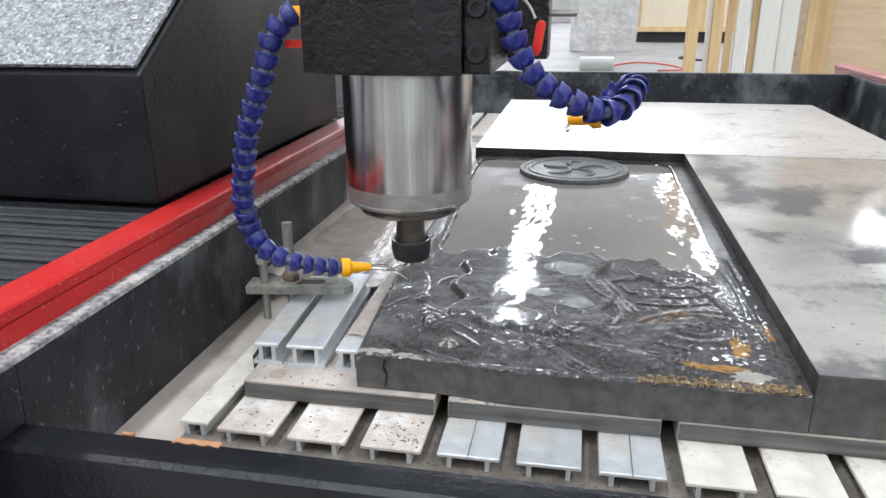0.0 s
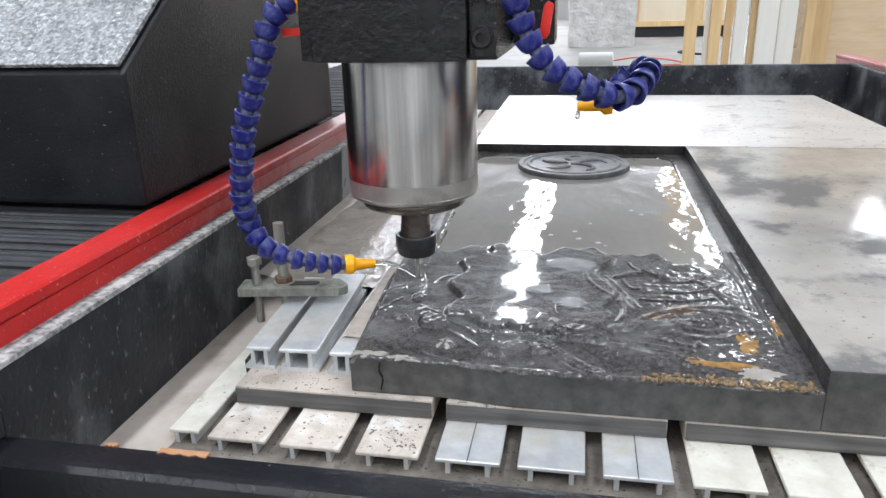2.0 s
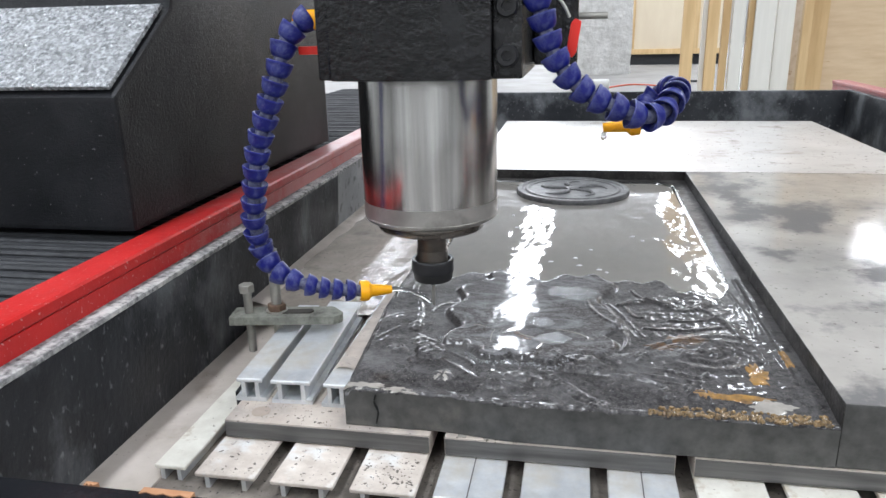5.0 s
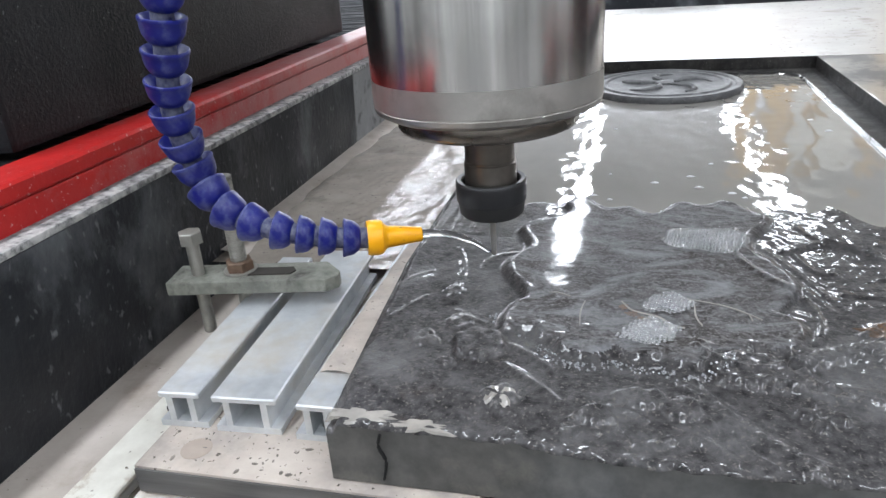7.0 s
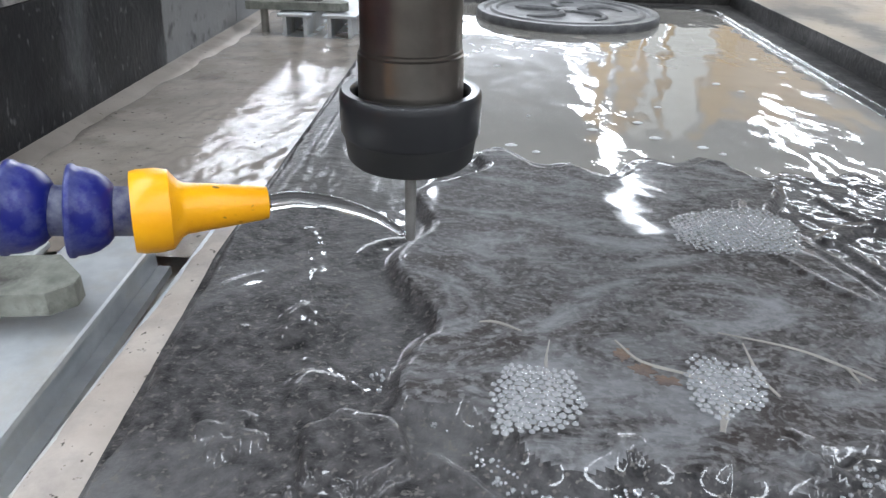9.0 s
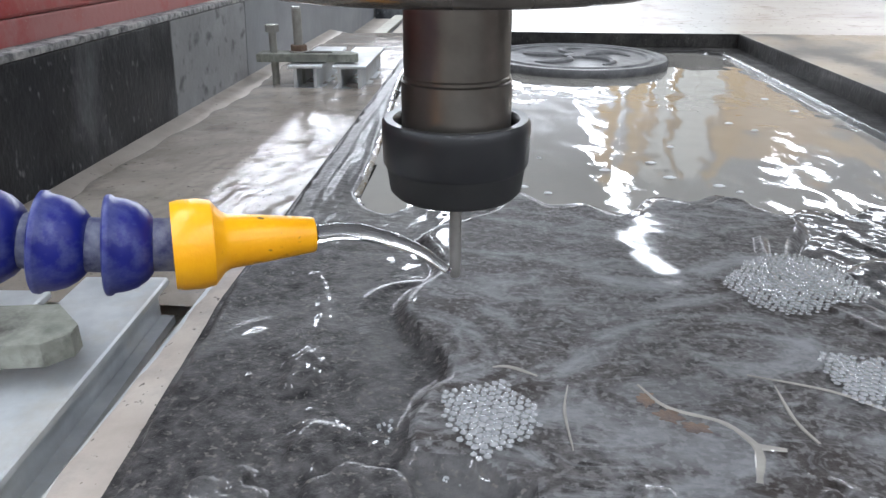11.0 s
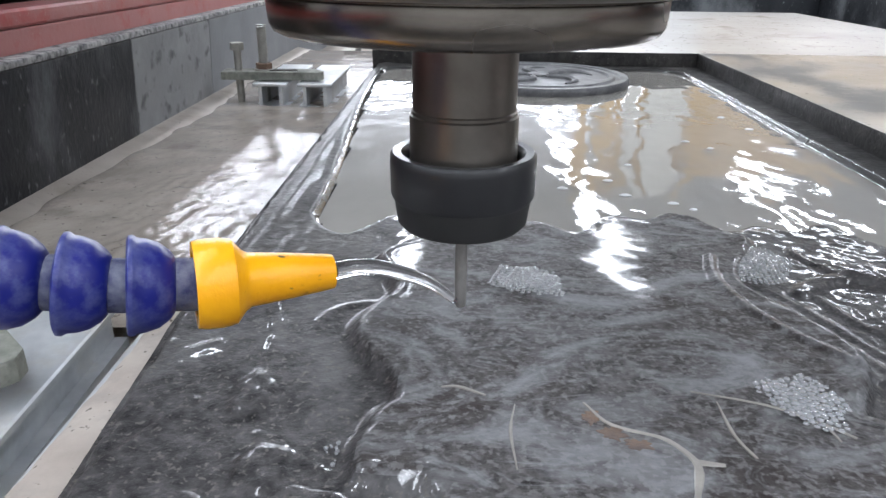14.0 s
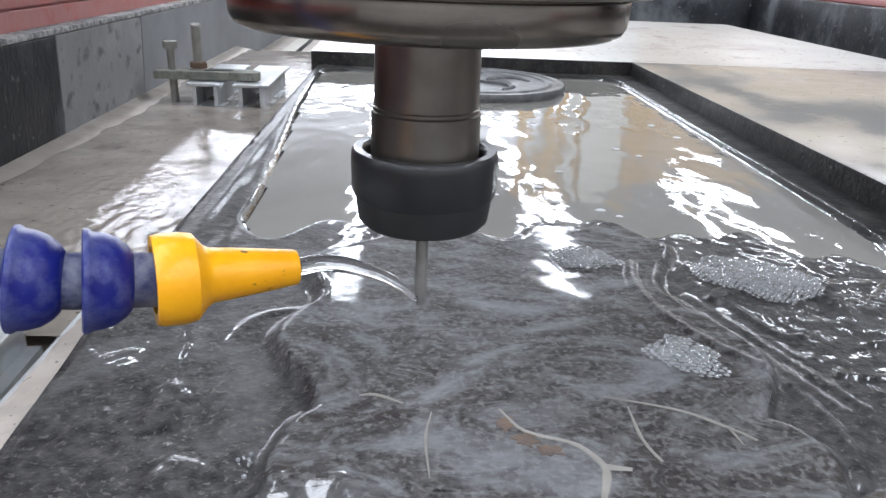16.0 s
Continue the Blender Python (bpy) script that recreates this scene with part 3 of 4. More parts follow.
def build_clamp(x, y, z, turn, long):
    clamp = thing("slab_clamp", "slotted steel strap clamp with two bolts, coated in dry slurry", "clamp", (x, y, z), "strap clamps")
    clamp.rotation_euler.z = radians(turn)
    strap = prism([(-0.075, -0.019), (0.068, -0.019), (0.078, -0.011), (0.078, -0.002), (0.062, 0.019), (-0.075, 0.019)], -0.012, 0.0, "z", 0.0015)
    part("strap", strap, CLAMP, clamp)
    slot = prism([(-0.02, -0.007), (0.034, -0.007), (0.038, 0), (0.034, 0.007), (-0.02, 0.007), (-0.024, 0)], -0.002, 0.0012, "z")
    part("slot", slot, mat("dark_slot_%d" % round(y * 100), (0.03, 0.026, 0.022), None, 80, 0.7), clamp, "dark long slot")
    bolt = part("bolt", cyl(-0.052, 0.0, -0.058, 0.031, 0.0058), BOLT, clamp, "threaded jack bolt")
    part("bolt_head", hexagon(-0.052, 0.0, 0.030, 0.041, 0.0105), BOLT, bolt)
    stud = part("stud", cyl(-0.014, 0.004, -0.05, long, 0.0066), BOLT, clamp, "threaded stud")
    threads = bmesh.new()
    for k in range(int(long / 0.003)):
        merge(threads, cyl(-0.014, 0.004, 0.012 + k * 0.0028, 0.0134 + k * 0.0028, 0.0074, 14))
    part("thread", threads, BOLT, stud)
    part("nut", hexagon(-0.014, 0.004, 0.0012, 0.011, 0.0125), mat("rusty_nut_%d" % round(y * 100), (0.10, 0.06, 0.04), (0.2, 0.13, 0.09), 90, 0.6), stud, "rusty hexagon nut")
    part("washer", cyl(-0.014, 0.004, 0.0002, 0.0022, 0.015), BOLT, stud)


def silt_crumbs():
    """Crumbs and flakes of silt left on the first profiles and on the spacer bars."""
    rng = random.Random(14)
    bm = bmesh.new()
    for k in range(260):
        i = (0, 2, 2, 3, 1, 2, 2, 3)[k % 8]
        if i == 3:
            x, y, z = rng.uniform(-0.36, -0.24), rng.uniform(0.626, 0.70), 0.7560
        else:
            x, y, z = -0.3705 + 0.0863 * i + rng.uniform(0.004, 0.064), 0.556 + rng.random() ** 1.3 * 0.06, 0.733
        own = bmesh.new()
        bmesh.ops.create_icosphere(own, subdivisions=1, radius=rng.choice((0.0004, 0.0005, 0.0006, 0.0008, 0.0015)))
        sx, sy, a = rng.uniform(0.8, 2.4), rng.uniform(0.7, 1.2), rng.uniform(0, 3.14)
        for v in own.verts:
            px, py = v.co.x * sx, v.co.y * sy
            v.co = Vector((x + px * math.cos(a) - py * math.sin(a), y + px * math.sin(a) + py * math.cos(a), z + v.co.z * 0.5))
        merge(bm, own)
    tagged(link("silt_crumbs", bm, SLOT_GRIT, smooth=True), "dark crumbs of grit scattered over the silted profiles", "grit", kind="stuff")


build_table()
silt_crumbs()
build_rails_beside_slab()
# Black strip added where only a shaded gap opens beside the narrow profile.
gap_strip = thing("dark_gap_strip", "black strip standing in for the dark gap beside the profiles", "packing", (-0.3845, 0.690, 0.7335))
part("strip", turned(box(-0.003, 0.003, 0.0, 0.070, 0.0, 0.020, 0.001), pose(0, 0, 0, 0, 0, 5)), RUBBER, gap_strip)
build_clamp(-0.366, 0.815, 0.810, 9, 0.085)
build_clamp(-0.388, 1.665, 0.8045, 2, 0.062)

# ---- the slab ----
LOBES = [(-0.106, 0.776, 0.030), (-0.072, 0.736, 0.025), (-0.034, 0.739, 0.027), (-0.006, 0.731, 0.023), (0.045, 0.765, 0.034), (-0.089, 0.754, 0.026), (-0.053, 0.750, 0.027), (-0.020, 0.750, 0.027), (0.018, 0.755, 0.030)]
OVALS = [(-0.145, 0.724, 0.021, 0.020, 0.010), (0.030, 0.713, 0.029, 0.021, 0.011), (0.055, 0.705, 0.014, 0.012, 0.008), (-0.035, 0.676, 0.018, 0.010, 0.006), (-0.012, 0.668, 0.012, 0.009, 0.006),
         (-0.062, 0.657, 0.012, 0.008, 0.005), (-0.165, 0.755, 0.010, 0.014, 0.002), (-0.178, 0.80, 0.008, 0.016, 0.0018)]
FLOWERS = [(-0.121, 0.667, 0.013), (-0.188, 0.729, 0.014), (0.064, 0.672, 0.015), (0.150, 0.668, 0.014), (-0.163, 0.700, 0.008), (0.120, 0.662, 0.010)]
STROKES = [((-0.124, 0.703), (-0.103, 0.685), (-0.085, 0.666), 0.0035, 0.004), ((0.040, 0.698), (0.090, 0.688), (0.148, 0.677), 0.0042, 0.006), ((0.075, 0.704), (0.11, 0.697), (0.158, 0.690), 0.0035, 0.005),
           ((-0.006, 0.693), (0.020, 0.655), (0.052, 0.632), 0.010, 0.006), ((-0.012, 0.680), (0.012, 0.648), (0.034, 0.629), 0.0028, 0.005), ((-0.050, 0.646), (-0.036, 0.638), (-0.020, 0.643), 0.004, 0.004),
           ((-0.021, 0.642), (-0.003, 0.645), (0.014, 0.630), 0.004, 0.004), ((0.065, 0.735), (0.13, 0.752), (0.20, 0.770), 0.013, 0.006), ((0.085, 0.905), (0.12, 0.925), (0.150, 0.902), 0.007, 0.006),
           ((0.150, 0.902), (0.175, 0.900), (0.200, 0.922), 0.011, 0.005), ((0.196, 0.899), (0.222, 0.835), (0.234, 0.745), 0.006, 0.005), ((0.110, 0.770), (0.170, 0.802), (0.226, 0.769), 0.0035, 0.004),
           ((-0.189, 0.890), (-0.177, 0.842), (-0.181, 0.790), 0.0034, 0.0014), ((-0.138, 0.884), (-0.156, 0.874), (-0.163, 0.850), 0.0030, 0.0014), ((-0.202, 0.842), (-0.220, 0.823), (-0.229, 0.796), 0.0022, 0.0016),
           ((-0.198, 0.795), (-0.211, 0.773), (-0.222, 0.752), 0.0022, 0.0018), ((-0.170, 0.775), (-0.155, 0.763), (-0.142, 0.752), 0.0028, 0.0012), ((-0.147, 0.645), (-0.125, 0.634), (-0.106, 0.630), 0.003, 0.002),
           ((0.258, 0.70), (0.256, 0.95), (0.258, 1.20), 0.0035, 0.0030),
           ((0.047, 0.941), (0.044, 0.877), (0.083, 0.816), 0.0030, 0.0036), ((0.083, 0.816), (0.087, 0.783), (0.077, 0.754), 0.0030, 0.0036), ((0.059, 0.716), (0.102, 0.684), (0.140, 0.674), 0.0024, 0.0050),
           ((0.084, 0.725), (0.112, 0.714), (0.140, 0.711), 0.0024, 0.0050), ((0.233, 1.005), (0.244, 0.899), (0.242, 0.815), 0.0030, 0.0036), ((0.111, 0.827), (0.156, 0.827), (0.207, 0.843), 0.0028, 0.0040),
           ((0.063, 0.727), (0.102, 0.748), (0.144, 0.777), 0.0095, 0.0050), ((0.0, 0.735), (0.026, 0.710), (0.055, 0.720), 0.0026, 0.0048),
           ((0.104, 0.966), (0.118, 0.931), (0.150, 0.909), 0.0028, 0.0040), ((0.091, 0.899), (0.099, 0.868), (0.113, 0.864), 0.0028, 0.0036), ((-0.077, 0.651), (-0.054, 0.665), (-0.033, 0.658), 0.0026, 0.0040),
           ((0.142, 0.656), (0.155, 0.675), (0.164, 0.651), 0.0026, 0.0044), ((0.132, 0.715), (0.155, 0.701), (0.168, 0.712), 0.0026, 0.0044), ((0.145, 0.857), (0.188, 0.864), (0.224, 0.896), 0.0028, 0.0038),
           ((-0.128, 0.729), (-0.108, 0.717), (-0.092, 0.699), 0.0024, 0.0034), ((0.061, 0.905), (0.075, 0.868), (0.098, 0.800), 0.0026, 0.0014), ((0.068, 0.908), (0.084, 0.872), (0.108, 0.800), 0.0024, 0.0014)]


def near_line(x, y, pts):
    best = 9.0
    for (ax, ay), (bx, by) in zip(pts, pts[1:]):
        dx, dy = bx - ax, by - ay
        t = max(0.0, min(1.0, ((x - ax) * dx + (y - ay) * dy) / (dx * dx + dy * dy)))
        best = min(best, math.hypot(x - ax - t * dx, y - ay - t * dy))
    return best


def bend(a, b, c, n=8):
    return [((1 - t) ** 2 * a[0] + 2 * t * (1 - t) * (2 * b[0] - (a[0] + c[0]) / 2) + t * t * c[0], (1 - t) ** 2 * a[1] + 2 * t * (1 - t) * (2 * b[1] - (a[1] + c[1]) / 2) + t * t * c[1])
            for t in (k / n for k in range(n + 1))]


LINES = [(bend(a, b, c), w, h) for a, b, c, w, h in STROKES]


def smooth(t):
    t = max(0.0, min(1.0, t))
    return t * t * (3 - 2 * t)


def pool_edge(x):
    """How far back the carving reaches before the drowned ground begins."""
    return 1.014 + 0.014 * math.sin(x * 48) + 0.009 * math.sin(x * 131 + 1) - 0.05 * smooth((x - 0.12) / 0.06) - 0.04 * smooth((-0.15 - x) / 0.04)


def in_pool(x, y):
    """Depth into the drowned ground, 0 outside it and 1 well inside."""
    lo, hi = -0.194 - 0.024 * smooth((y - 1.0) / 0.6), 0.246
    dx = min(x - lo, hi - x)
    dy = min(y - pool_edge(x), 1.725 - y)
    r = 0.05
    if dx < r and dy < r:
        d = r - math.hypot(r - dx, r - dy)
    else:
        d = min(dx, dy)
    return smooth(d / 0.012)


def plateau(x, y):
    """How far inside the broad cloud that lies under the water film."""
    left = -0.134 - 0.010 * smooth((y - 0.79) / 0.05) + 0.006 * math.sin(y * 71 + 0.8) + 0.004 * noise.noise(Vector((y * 30, 1.3, 0))) + 0.03 * smooth((y - 0.93) / 0.06)
    right = 0.074 + 0.013 * math.sin(y * 46 + 0.6)
    d = min(x - left, right - x, y - 0.742, (pool_edge(x) - 0.012) - y)
    for cx, cy, r in LOBES:
        d = max(d, r - math.hypot(x - cx, y - cy))
    return d


def carve(x, y):
    z = 0.806
    if y < 1.03:
        n = noise.noise(Vector((x * 22, y * 22, 0.3)))
        fine = noise.noise(Vector((x * 120, y * 120, 1.7)))
        z += 0.0010 * n + 0.00035 * fine
        d = plateau(x, y)
        flat = smooth(d / 0.011)
        if d > 0:
            mound = 0.0006 * noise.noise(Vector((x * 22, y * 26, 7.7)))
            z += flat * (0.0060 + mound * smooth(d / 0.05) - 0.0009 * n - 0.0003 * fine) + 0.0012 * smooth((0.004 - abs(d - 0.008)) / 0.003) * (0.5 + noise.noise(Vector((x * 70, y * 70, 5))))
        for cx, cy, rx, ry, h in OVALS:
            d = math.hypot((x - cx) / rx, (y - cy) / ry)
            d *= 1 + 0.08 * math.sin(6 * math.atan2(y - cy, x - cx))
            if d < 1:
                z = max(z, 0.806 + 0.62 * h * smooth((1 - d) / 0.22) + 0.0005 * math.sin(x * 420) * math.sin(y * 380))
        for cx, cy, r in FLOWERS:
            d, a = math.hypot(x - cx, y - cy), math.atan2(y - cy, x - cx)
            edge = r * (0.42 + 0.58 * abs(math.cos(2 * a + 0.4)))
            if d < edge:
                z += 0.0032 * smooth((edge - d) / 0.002) - 0.002 * smooth((0.003 - d) / 0.002)
        for pts, w, h in LINES:
            d = near_line(x, y, pts)
            if d < w:
                scale = 0.45 * abs(math.sin((x * 0.8 + y) * 420)) * abs(math.sin((x - y * 0.8) * 420)) if w > 0.009 else 0.0
                z += 0.45 * h * smooth((w - d) / (w * 0.5)) * (1 - scale)
        if x > 0.085 and y < 0.97:
            s = smooth((x - 0.085) / 0.03) * smooth((0.25 - x) / 0.03) * smooth((y - 0.69) / 0.03) * smooth((0.96 - y) / 0.04)
            swirl = 0.5 + 0.5 * math.sin(260 * math.hypot(x - 0.19, (y - 0.765) * 1.1) + 3 * math.atan2(y - 0.765, x - 0.19))
            z += 0.7 * s * (0.0030 * swirl * smooth((0.07 - math.hypot(x - 0.19, y - 0.765)) / 0.03) + 0.0016 * abs(noise.noise(Vector((x * 95, y * 80, 9)))))
        z += 0.0022 * smooth((0.632 - y) / 0.008) * (0.4 + noise.noise(Vector((x * 90, 3, 0))))
    rough = noise.noise(Vector((x * 14, y * 60, 4)))
    z -= 0.012 * in_pool(x, y)
    left = smooth((-0.232 + 0.008 + 0.004 * rough - x) / 0.005)
    if y > 0.90 and x < -0.18:
        z += smooth((y - 0.90) / 0.05) * (0.0020 * math.exp(-((x + 0.2125) / 0.007) ** 2) + 0.0006 * noise.noise(Vector((x * 160, y * 14, 6))))
    z -= 0.0045 * smooth((0.675 - y) / 0.045)
    return z - 0.007 * left - 0.004 * smooth((0.6245 + 0.001 * noise.noise(Vector((x * 70, 8, 0))) - y) / 0.003)


def grid_sheet(xs, ys, height, skirt):
    verts = [(x, y, height(x, y)) for y in ys for x in xs]
    w, h = len(xs), len(ys)
    faces = [(j * w + i, j * w + i + 1, (j + 1) * w + i + 1, (j + 1) * w + i) for j in range(h - 1) for i in range(w - 1)]
    ring = [i for i in range(w)] + [j * w + w - 1 for j in range(1, h)] + [(h - 1) * w + i for i in range(w - 2, -1, -1)] + [j * w for j in range(h - 2, 0, -1)]
    base = len(verts)
    verts += [(verts[i][0], verts[i][1], skirt) for i in ring]
    n = len(ring)
    sides = [(ring[k], base + k, base + (k + 1) % n, ring[(k + 1) % n]) for k in range(n)]
    return verts, faces, sides


def build_slab():
    slab = thing("stone_slab", "dark stone slab being carved in relief, wet with grey slurry", "stone slab")
    border = part("raised_border", prism([(0.279, 0.622), (0.83, 0.622), (0.83, 1.7475), (0.279, 1.7475)], 0.757, 0.828, "z", 0.0025), [STONE_TOP, STONE_SIDE, RIM_STONE], slab, "uncut border washed with slurry")
    back = part("back_border", prism([(-0.245, 1.748), (0.83, 1.748), (0.83, 2.69), (-0.245, 2.69)], 0.757, 0.828, "z", 0.0012), [STONE_BACK, STONE_SIDE, RIM_STONE], slab, "uncut back border, slurry and hall reflection in its pale colour")
    for f in back.data.polygons:
        if f.normal.z < 0.5:
            f.material_index = 2 if f.normal.y < -0.5 else 1
    for f in border.data.polygons:
        if f.normal.z < 0.5:
            inner = (f.normal.x < -0.5 and f.center.y < 1.76) or (f.normal.y < -0.5 and f.center.y > 1.0)
            f.material_index = 2 if inner else 1
    xs = list(np.arange(-0.232, 0.2785, 0.0016)) + [0.2785]
    ys = list(np.arange(0.622, 1.04, 0.0016)) + list(np.arange(1.04, 1.747, 0.006)) + [1.7475]
    verts, faces, sides = grid_sheet([float(v) for v in xs], [float(v) for v in ys], carve, 0.757)
    me = bpy.data.meshes.new("carved_field")
    me.from_pydata(verts, [], faces + sides)
    me.materials.append(STONE)
    me.materials.append(STONE_SIDE)
    me.materials.append(FILM)
    me.materials.append(RIM_STONE)
    me.materials.append(WET_EDGE)
    wet = [2 if y < 1.03 and plateau(x, y) > 0.006 else 4 if y > 0.9 and 0.02 < in_pool(x, y) < 0.98 else 3 if (y > 0.92 and (x < -0.150 or x > 0.215)) or y > 1.05 else 0 for x, y, z in (verts[f[0]] for f in faces)]
    me.polygons.foreach_set("material_index", wet + [1] * len(sides))
    me.polygons.foreach_set("use_smooth", [True] * len(faces) + [False] * len(sides))
    me.update()
    for v in me.vertices:
        x, y = v.co.x, v.co.y
        v.co.x += (0.007 - 0.07 * max(0.0, min(0.24, y - 0.63))) * smooth((-0.10 - x) / 0.132)
        v.co.y += 0.0095 * smooth((-0.03 - x) / 0.10) * smooth((0.67 - y) / 0.045)
    field = new("carved_field", me)
    field.parent = slab
    field["label"] = "black stone carved with clouds, flowers and leaves, under a film of water"
    disc = turned(lathe([(0, 0.798), (0.127, 0.798), (0.129, 0.801), (0.129, 0.809), (0.127, 0.812), (0.118, 0.812), (0.115, 0.8095), (0.110, 0.8095), (0.107, 0.8125), (0.101, 0.8125), (0.098, 0.810), (0, 0.810)], 72), Matrix.Translation((0.012, 1.618, 0)))
    med = part("medallion", disc, STONE_MED, slab, "round carved medallion standing out of the slurry", True)
    for k in range(5):
        a = k * 2 * math.pi / 5 + 0.35
        pts = [(0.012 + r * math.cos(a + w), 1.618 + r * math.sin(a + w), 0.8085) for r, w in ((0.016, 0), (0.045, 0.28), (0.07, 0.05), (0.08, -0.3))]
        part("petal", tube(pts, [0.005, 0.0075, 0.006, 0.003], 0.006, 8), STONE_MED, med)
    part("boss", turned(lathe([(0.017, 0.809), (0.015, 0.813), (0, 0.8145)], 20), Matrix.Translation((0.012, 1.618, 0))), STONE_MED, med)
    crack = [(-0.189, 0.6305, 0.7965), (-0.191, 0.6308, 0.787), (-0.187, 0.6308, 0.776), (-0.19, 0.6308, 0.76)]
    part("crack", tube(crack, [0.0009, 0.0012, 0.0008], 0.003, 6), mat("crack_shadow", (0.006, 0.006, 0.006), None, 50, 0.9), slab, "hairline crack in the edge")


STONE_MED = mat("grey_carved_medallion", (0.075, 0.075, 0.077), (0.16, 0.16, 0.162), 60, 0.45, 0.6, coat=0.12, coat_rough=0.2, bump=0.2, specks=(0.2, 0.2, 0.2), speck_scale=500, speck_at=0.68)


def ripple(x, y):
    return 0.0006 * noise.noise(Vector((x * 30, y * 12, 2))) + 0.0003 * noise.noise(Vector((x * 90, y * 40, 6)))


def build_water():
    xs = [-0.222 + 0.47 * i / 90 for i in range(91)]
    ys = [0.93 + 0.80 * j / 140 for j in range(141)]
    bm = bmesh.new()
    grid = {}
    for j, y in enumerate(ys):
        for i, x in enumerate(xs):
            grid[i, j] = bm.verts.new((x, y, 0.8015 + ripple(x, y)))
    for j in range(140):
        for i in range(90):
            if max(in_pool(xs[i + a], ys[j + b]) for a in (0, 1) for b in (0, 1)) > 0:
                bm.faces.new((grid[i, j], grid[i + 1, j], grid[i + 1, j + 1], grid[i, j + 1]))
    for v in [v for v in bm.verts if not v.link_faces]:
        bm.verts.remove(v)
    tagged(link("slurry_pool", bm, SLURRY, smooth=True), "still pool of grey-beige slurry in the carved ground", "water", kind="stuff")
    bm = bmesh.new()
    bmesh.ops.create_grid(bm, x_segments=110, y_segments=330, size=0.5)
    for v in bm.verts:
        x, y = -0.387 + v.co.x * 0.29, 1.62 + v.co.y * 1.36
        v.co = Vector((x, y, 0.757 + 0.0010 * noise.noise(Vector((x * 25, y * 25, 1))) + 0.0022 * smooth((1.45 - y) / 0.35) * smooth((x + 0.42) / 0.05) * max(0.15, 0.5 + noise.noise(Vector((x * 12, y * 9, 8)))) * noise.noise(Vector((x * 110, y * 90, 3)))))
    tagged(link("runoff", bm, RUNOFF, smooth=True), "shallow rippled runoff between the tub wall and the slab", "water", kind="stuff")


def silt_bank():
    """Smooth silt left along the foot of the tub wall, sloping into the runoff."""
    bm = bmesh.new()
    rows = []
    for j in range(121):
        y = 0.96 + j * 1.35 / 120
        edge = -0.466 + 0.008 * math.sin(y * 9) + 0.006 * noise.noise(Vector((y * 20, 4, 0)))
        rows.append([bm.verts.new((x, y, z + 0.0004 * noise.noise(Vector((x * 90, y * 60, 2))))) for x, z in ((-0.502, 0.7640), (-0.487, 0.7620), ((edge - 0.487) / 2, 0.7592), (edge, 0.7562))])
    for a, b in zip(rows, rows[1:]):
        for k in range(3):
            bm.faces.new((a[k], a[k + 1], b[k + 1], b[k]))
    tagged(link("silt_bank", bm, SILT, smooth=True), "smooth bank of pale silt along the tub wall", "silt", kind="stuff")


build_slab()
build_water()
silt_bank()


# ---- the machine head, with its hoses ----
TOOL_Y = 0.815


def hose(name, points, parent, label, end):
    """A jointed coolant hose: balls and necks along a line, and its nozzle at the end."""
    fine, fine_ways = spline(points[::-1], 0.0008)
    spine, ways, run = [], [], 0.0
    for p, q, w in zip(fine, fine[1:], fine_ways):
        run += (q - p).length
        if run >= (0.0146 if len(spine) < 4 else 0.0192):
            spine.append(q)
            ways.append(-w)
            run = 0.0
    line = part(name, tube(points, [0.0072] * 4, 0.005, 16), HOSE_NECK, parent, label, True)
    ball = bmesh.new()
    lathe([(0.0066, -0.0074), (0.0078, -0.0070), (0.0094, -0.0058), (0.0114, -0.0032), (0.0124, -0.0002), (0.0127, 0.0022), (0.0132, 0.0027), (0.0134, 0.0033), (0.0133, 0.0042), (0.0126, 0.0046), (0.0116, 0.0042), (0.0104, 0.0026), (0.0072, 0.0008)], 32, ball)
    me = bpy.data.meshes.new("hose_link")
    bmesh.ops.recalc_face_normals(ball, faces=ball.faces)
    ball.to_mesh(me)
    ball.free()
    me.materials.append(HOSE_BLUE)
    me.shade_smooth()
    me.set_sharp_from_angle(angle=radians(40))
    k = 0
    for p, w in zip(spine, ways):
        ob = new("hose_link", me)
        ob.parent = line
        k += 1
        ob.matrix_local = Matrix.Translation(p) @ (-w).to_track_quat("Z", "Y").to_matrix().to_4x4() @ Matrix.Diagonal((1.0 + 0.12 * smooth((k - 3) / 5),) * 2 + (1.0 + 0.42 * smooth((k - 3) / 4), 1.0))
    p, w = Vector(points[-1]), Vector(end).normalized()
    nose = lathe([(0.0088, -0.001), (0.0092, -0.003), (0.0118, -0.003), (0.0123, -0.001), (0.0124, 0.004), (0.0118, 0.0072), (0.0086, 0.0098), (0.0076, 0.0115), (0.0068, 0.020), (0.0051, 0.0345), (0.0048, 0.0352), (0.0030, 0.0352), (0.0029, 0.030), (0, 0.030)], 32)
    turned(nose, Matrix.Translation(p) @ w.to_track_quat("Z", "Y").to_matrix().to_4x4())
    part("nozzle", nose, NOZZLE, line, "orange tapered nozzle", True)
    return line


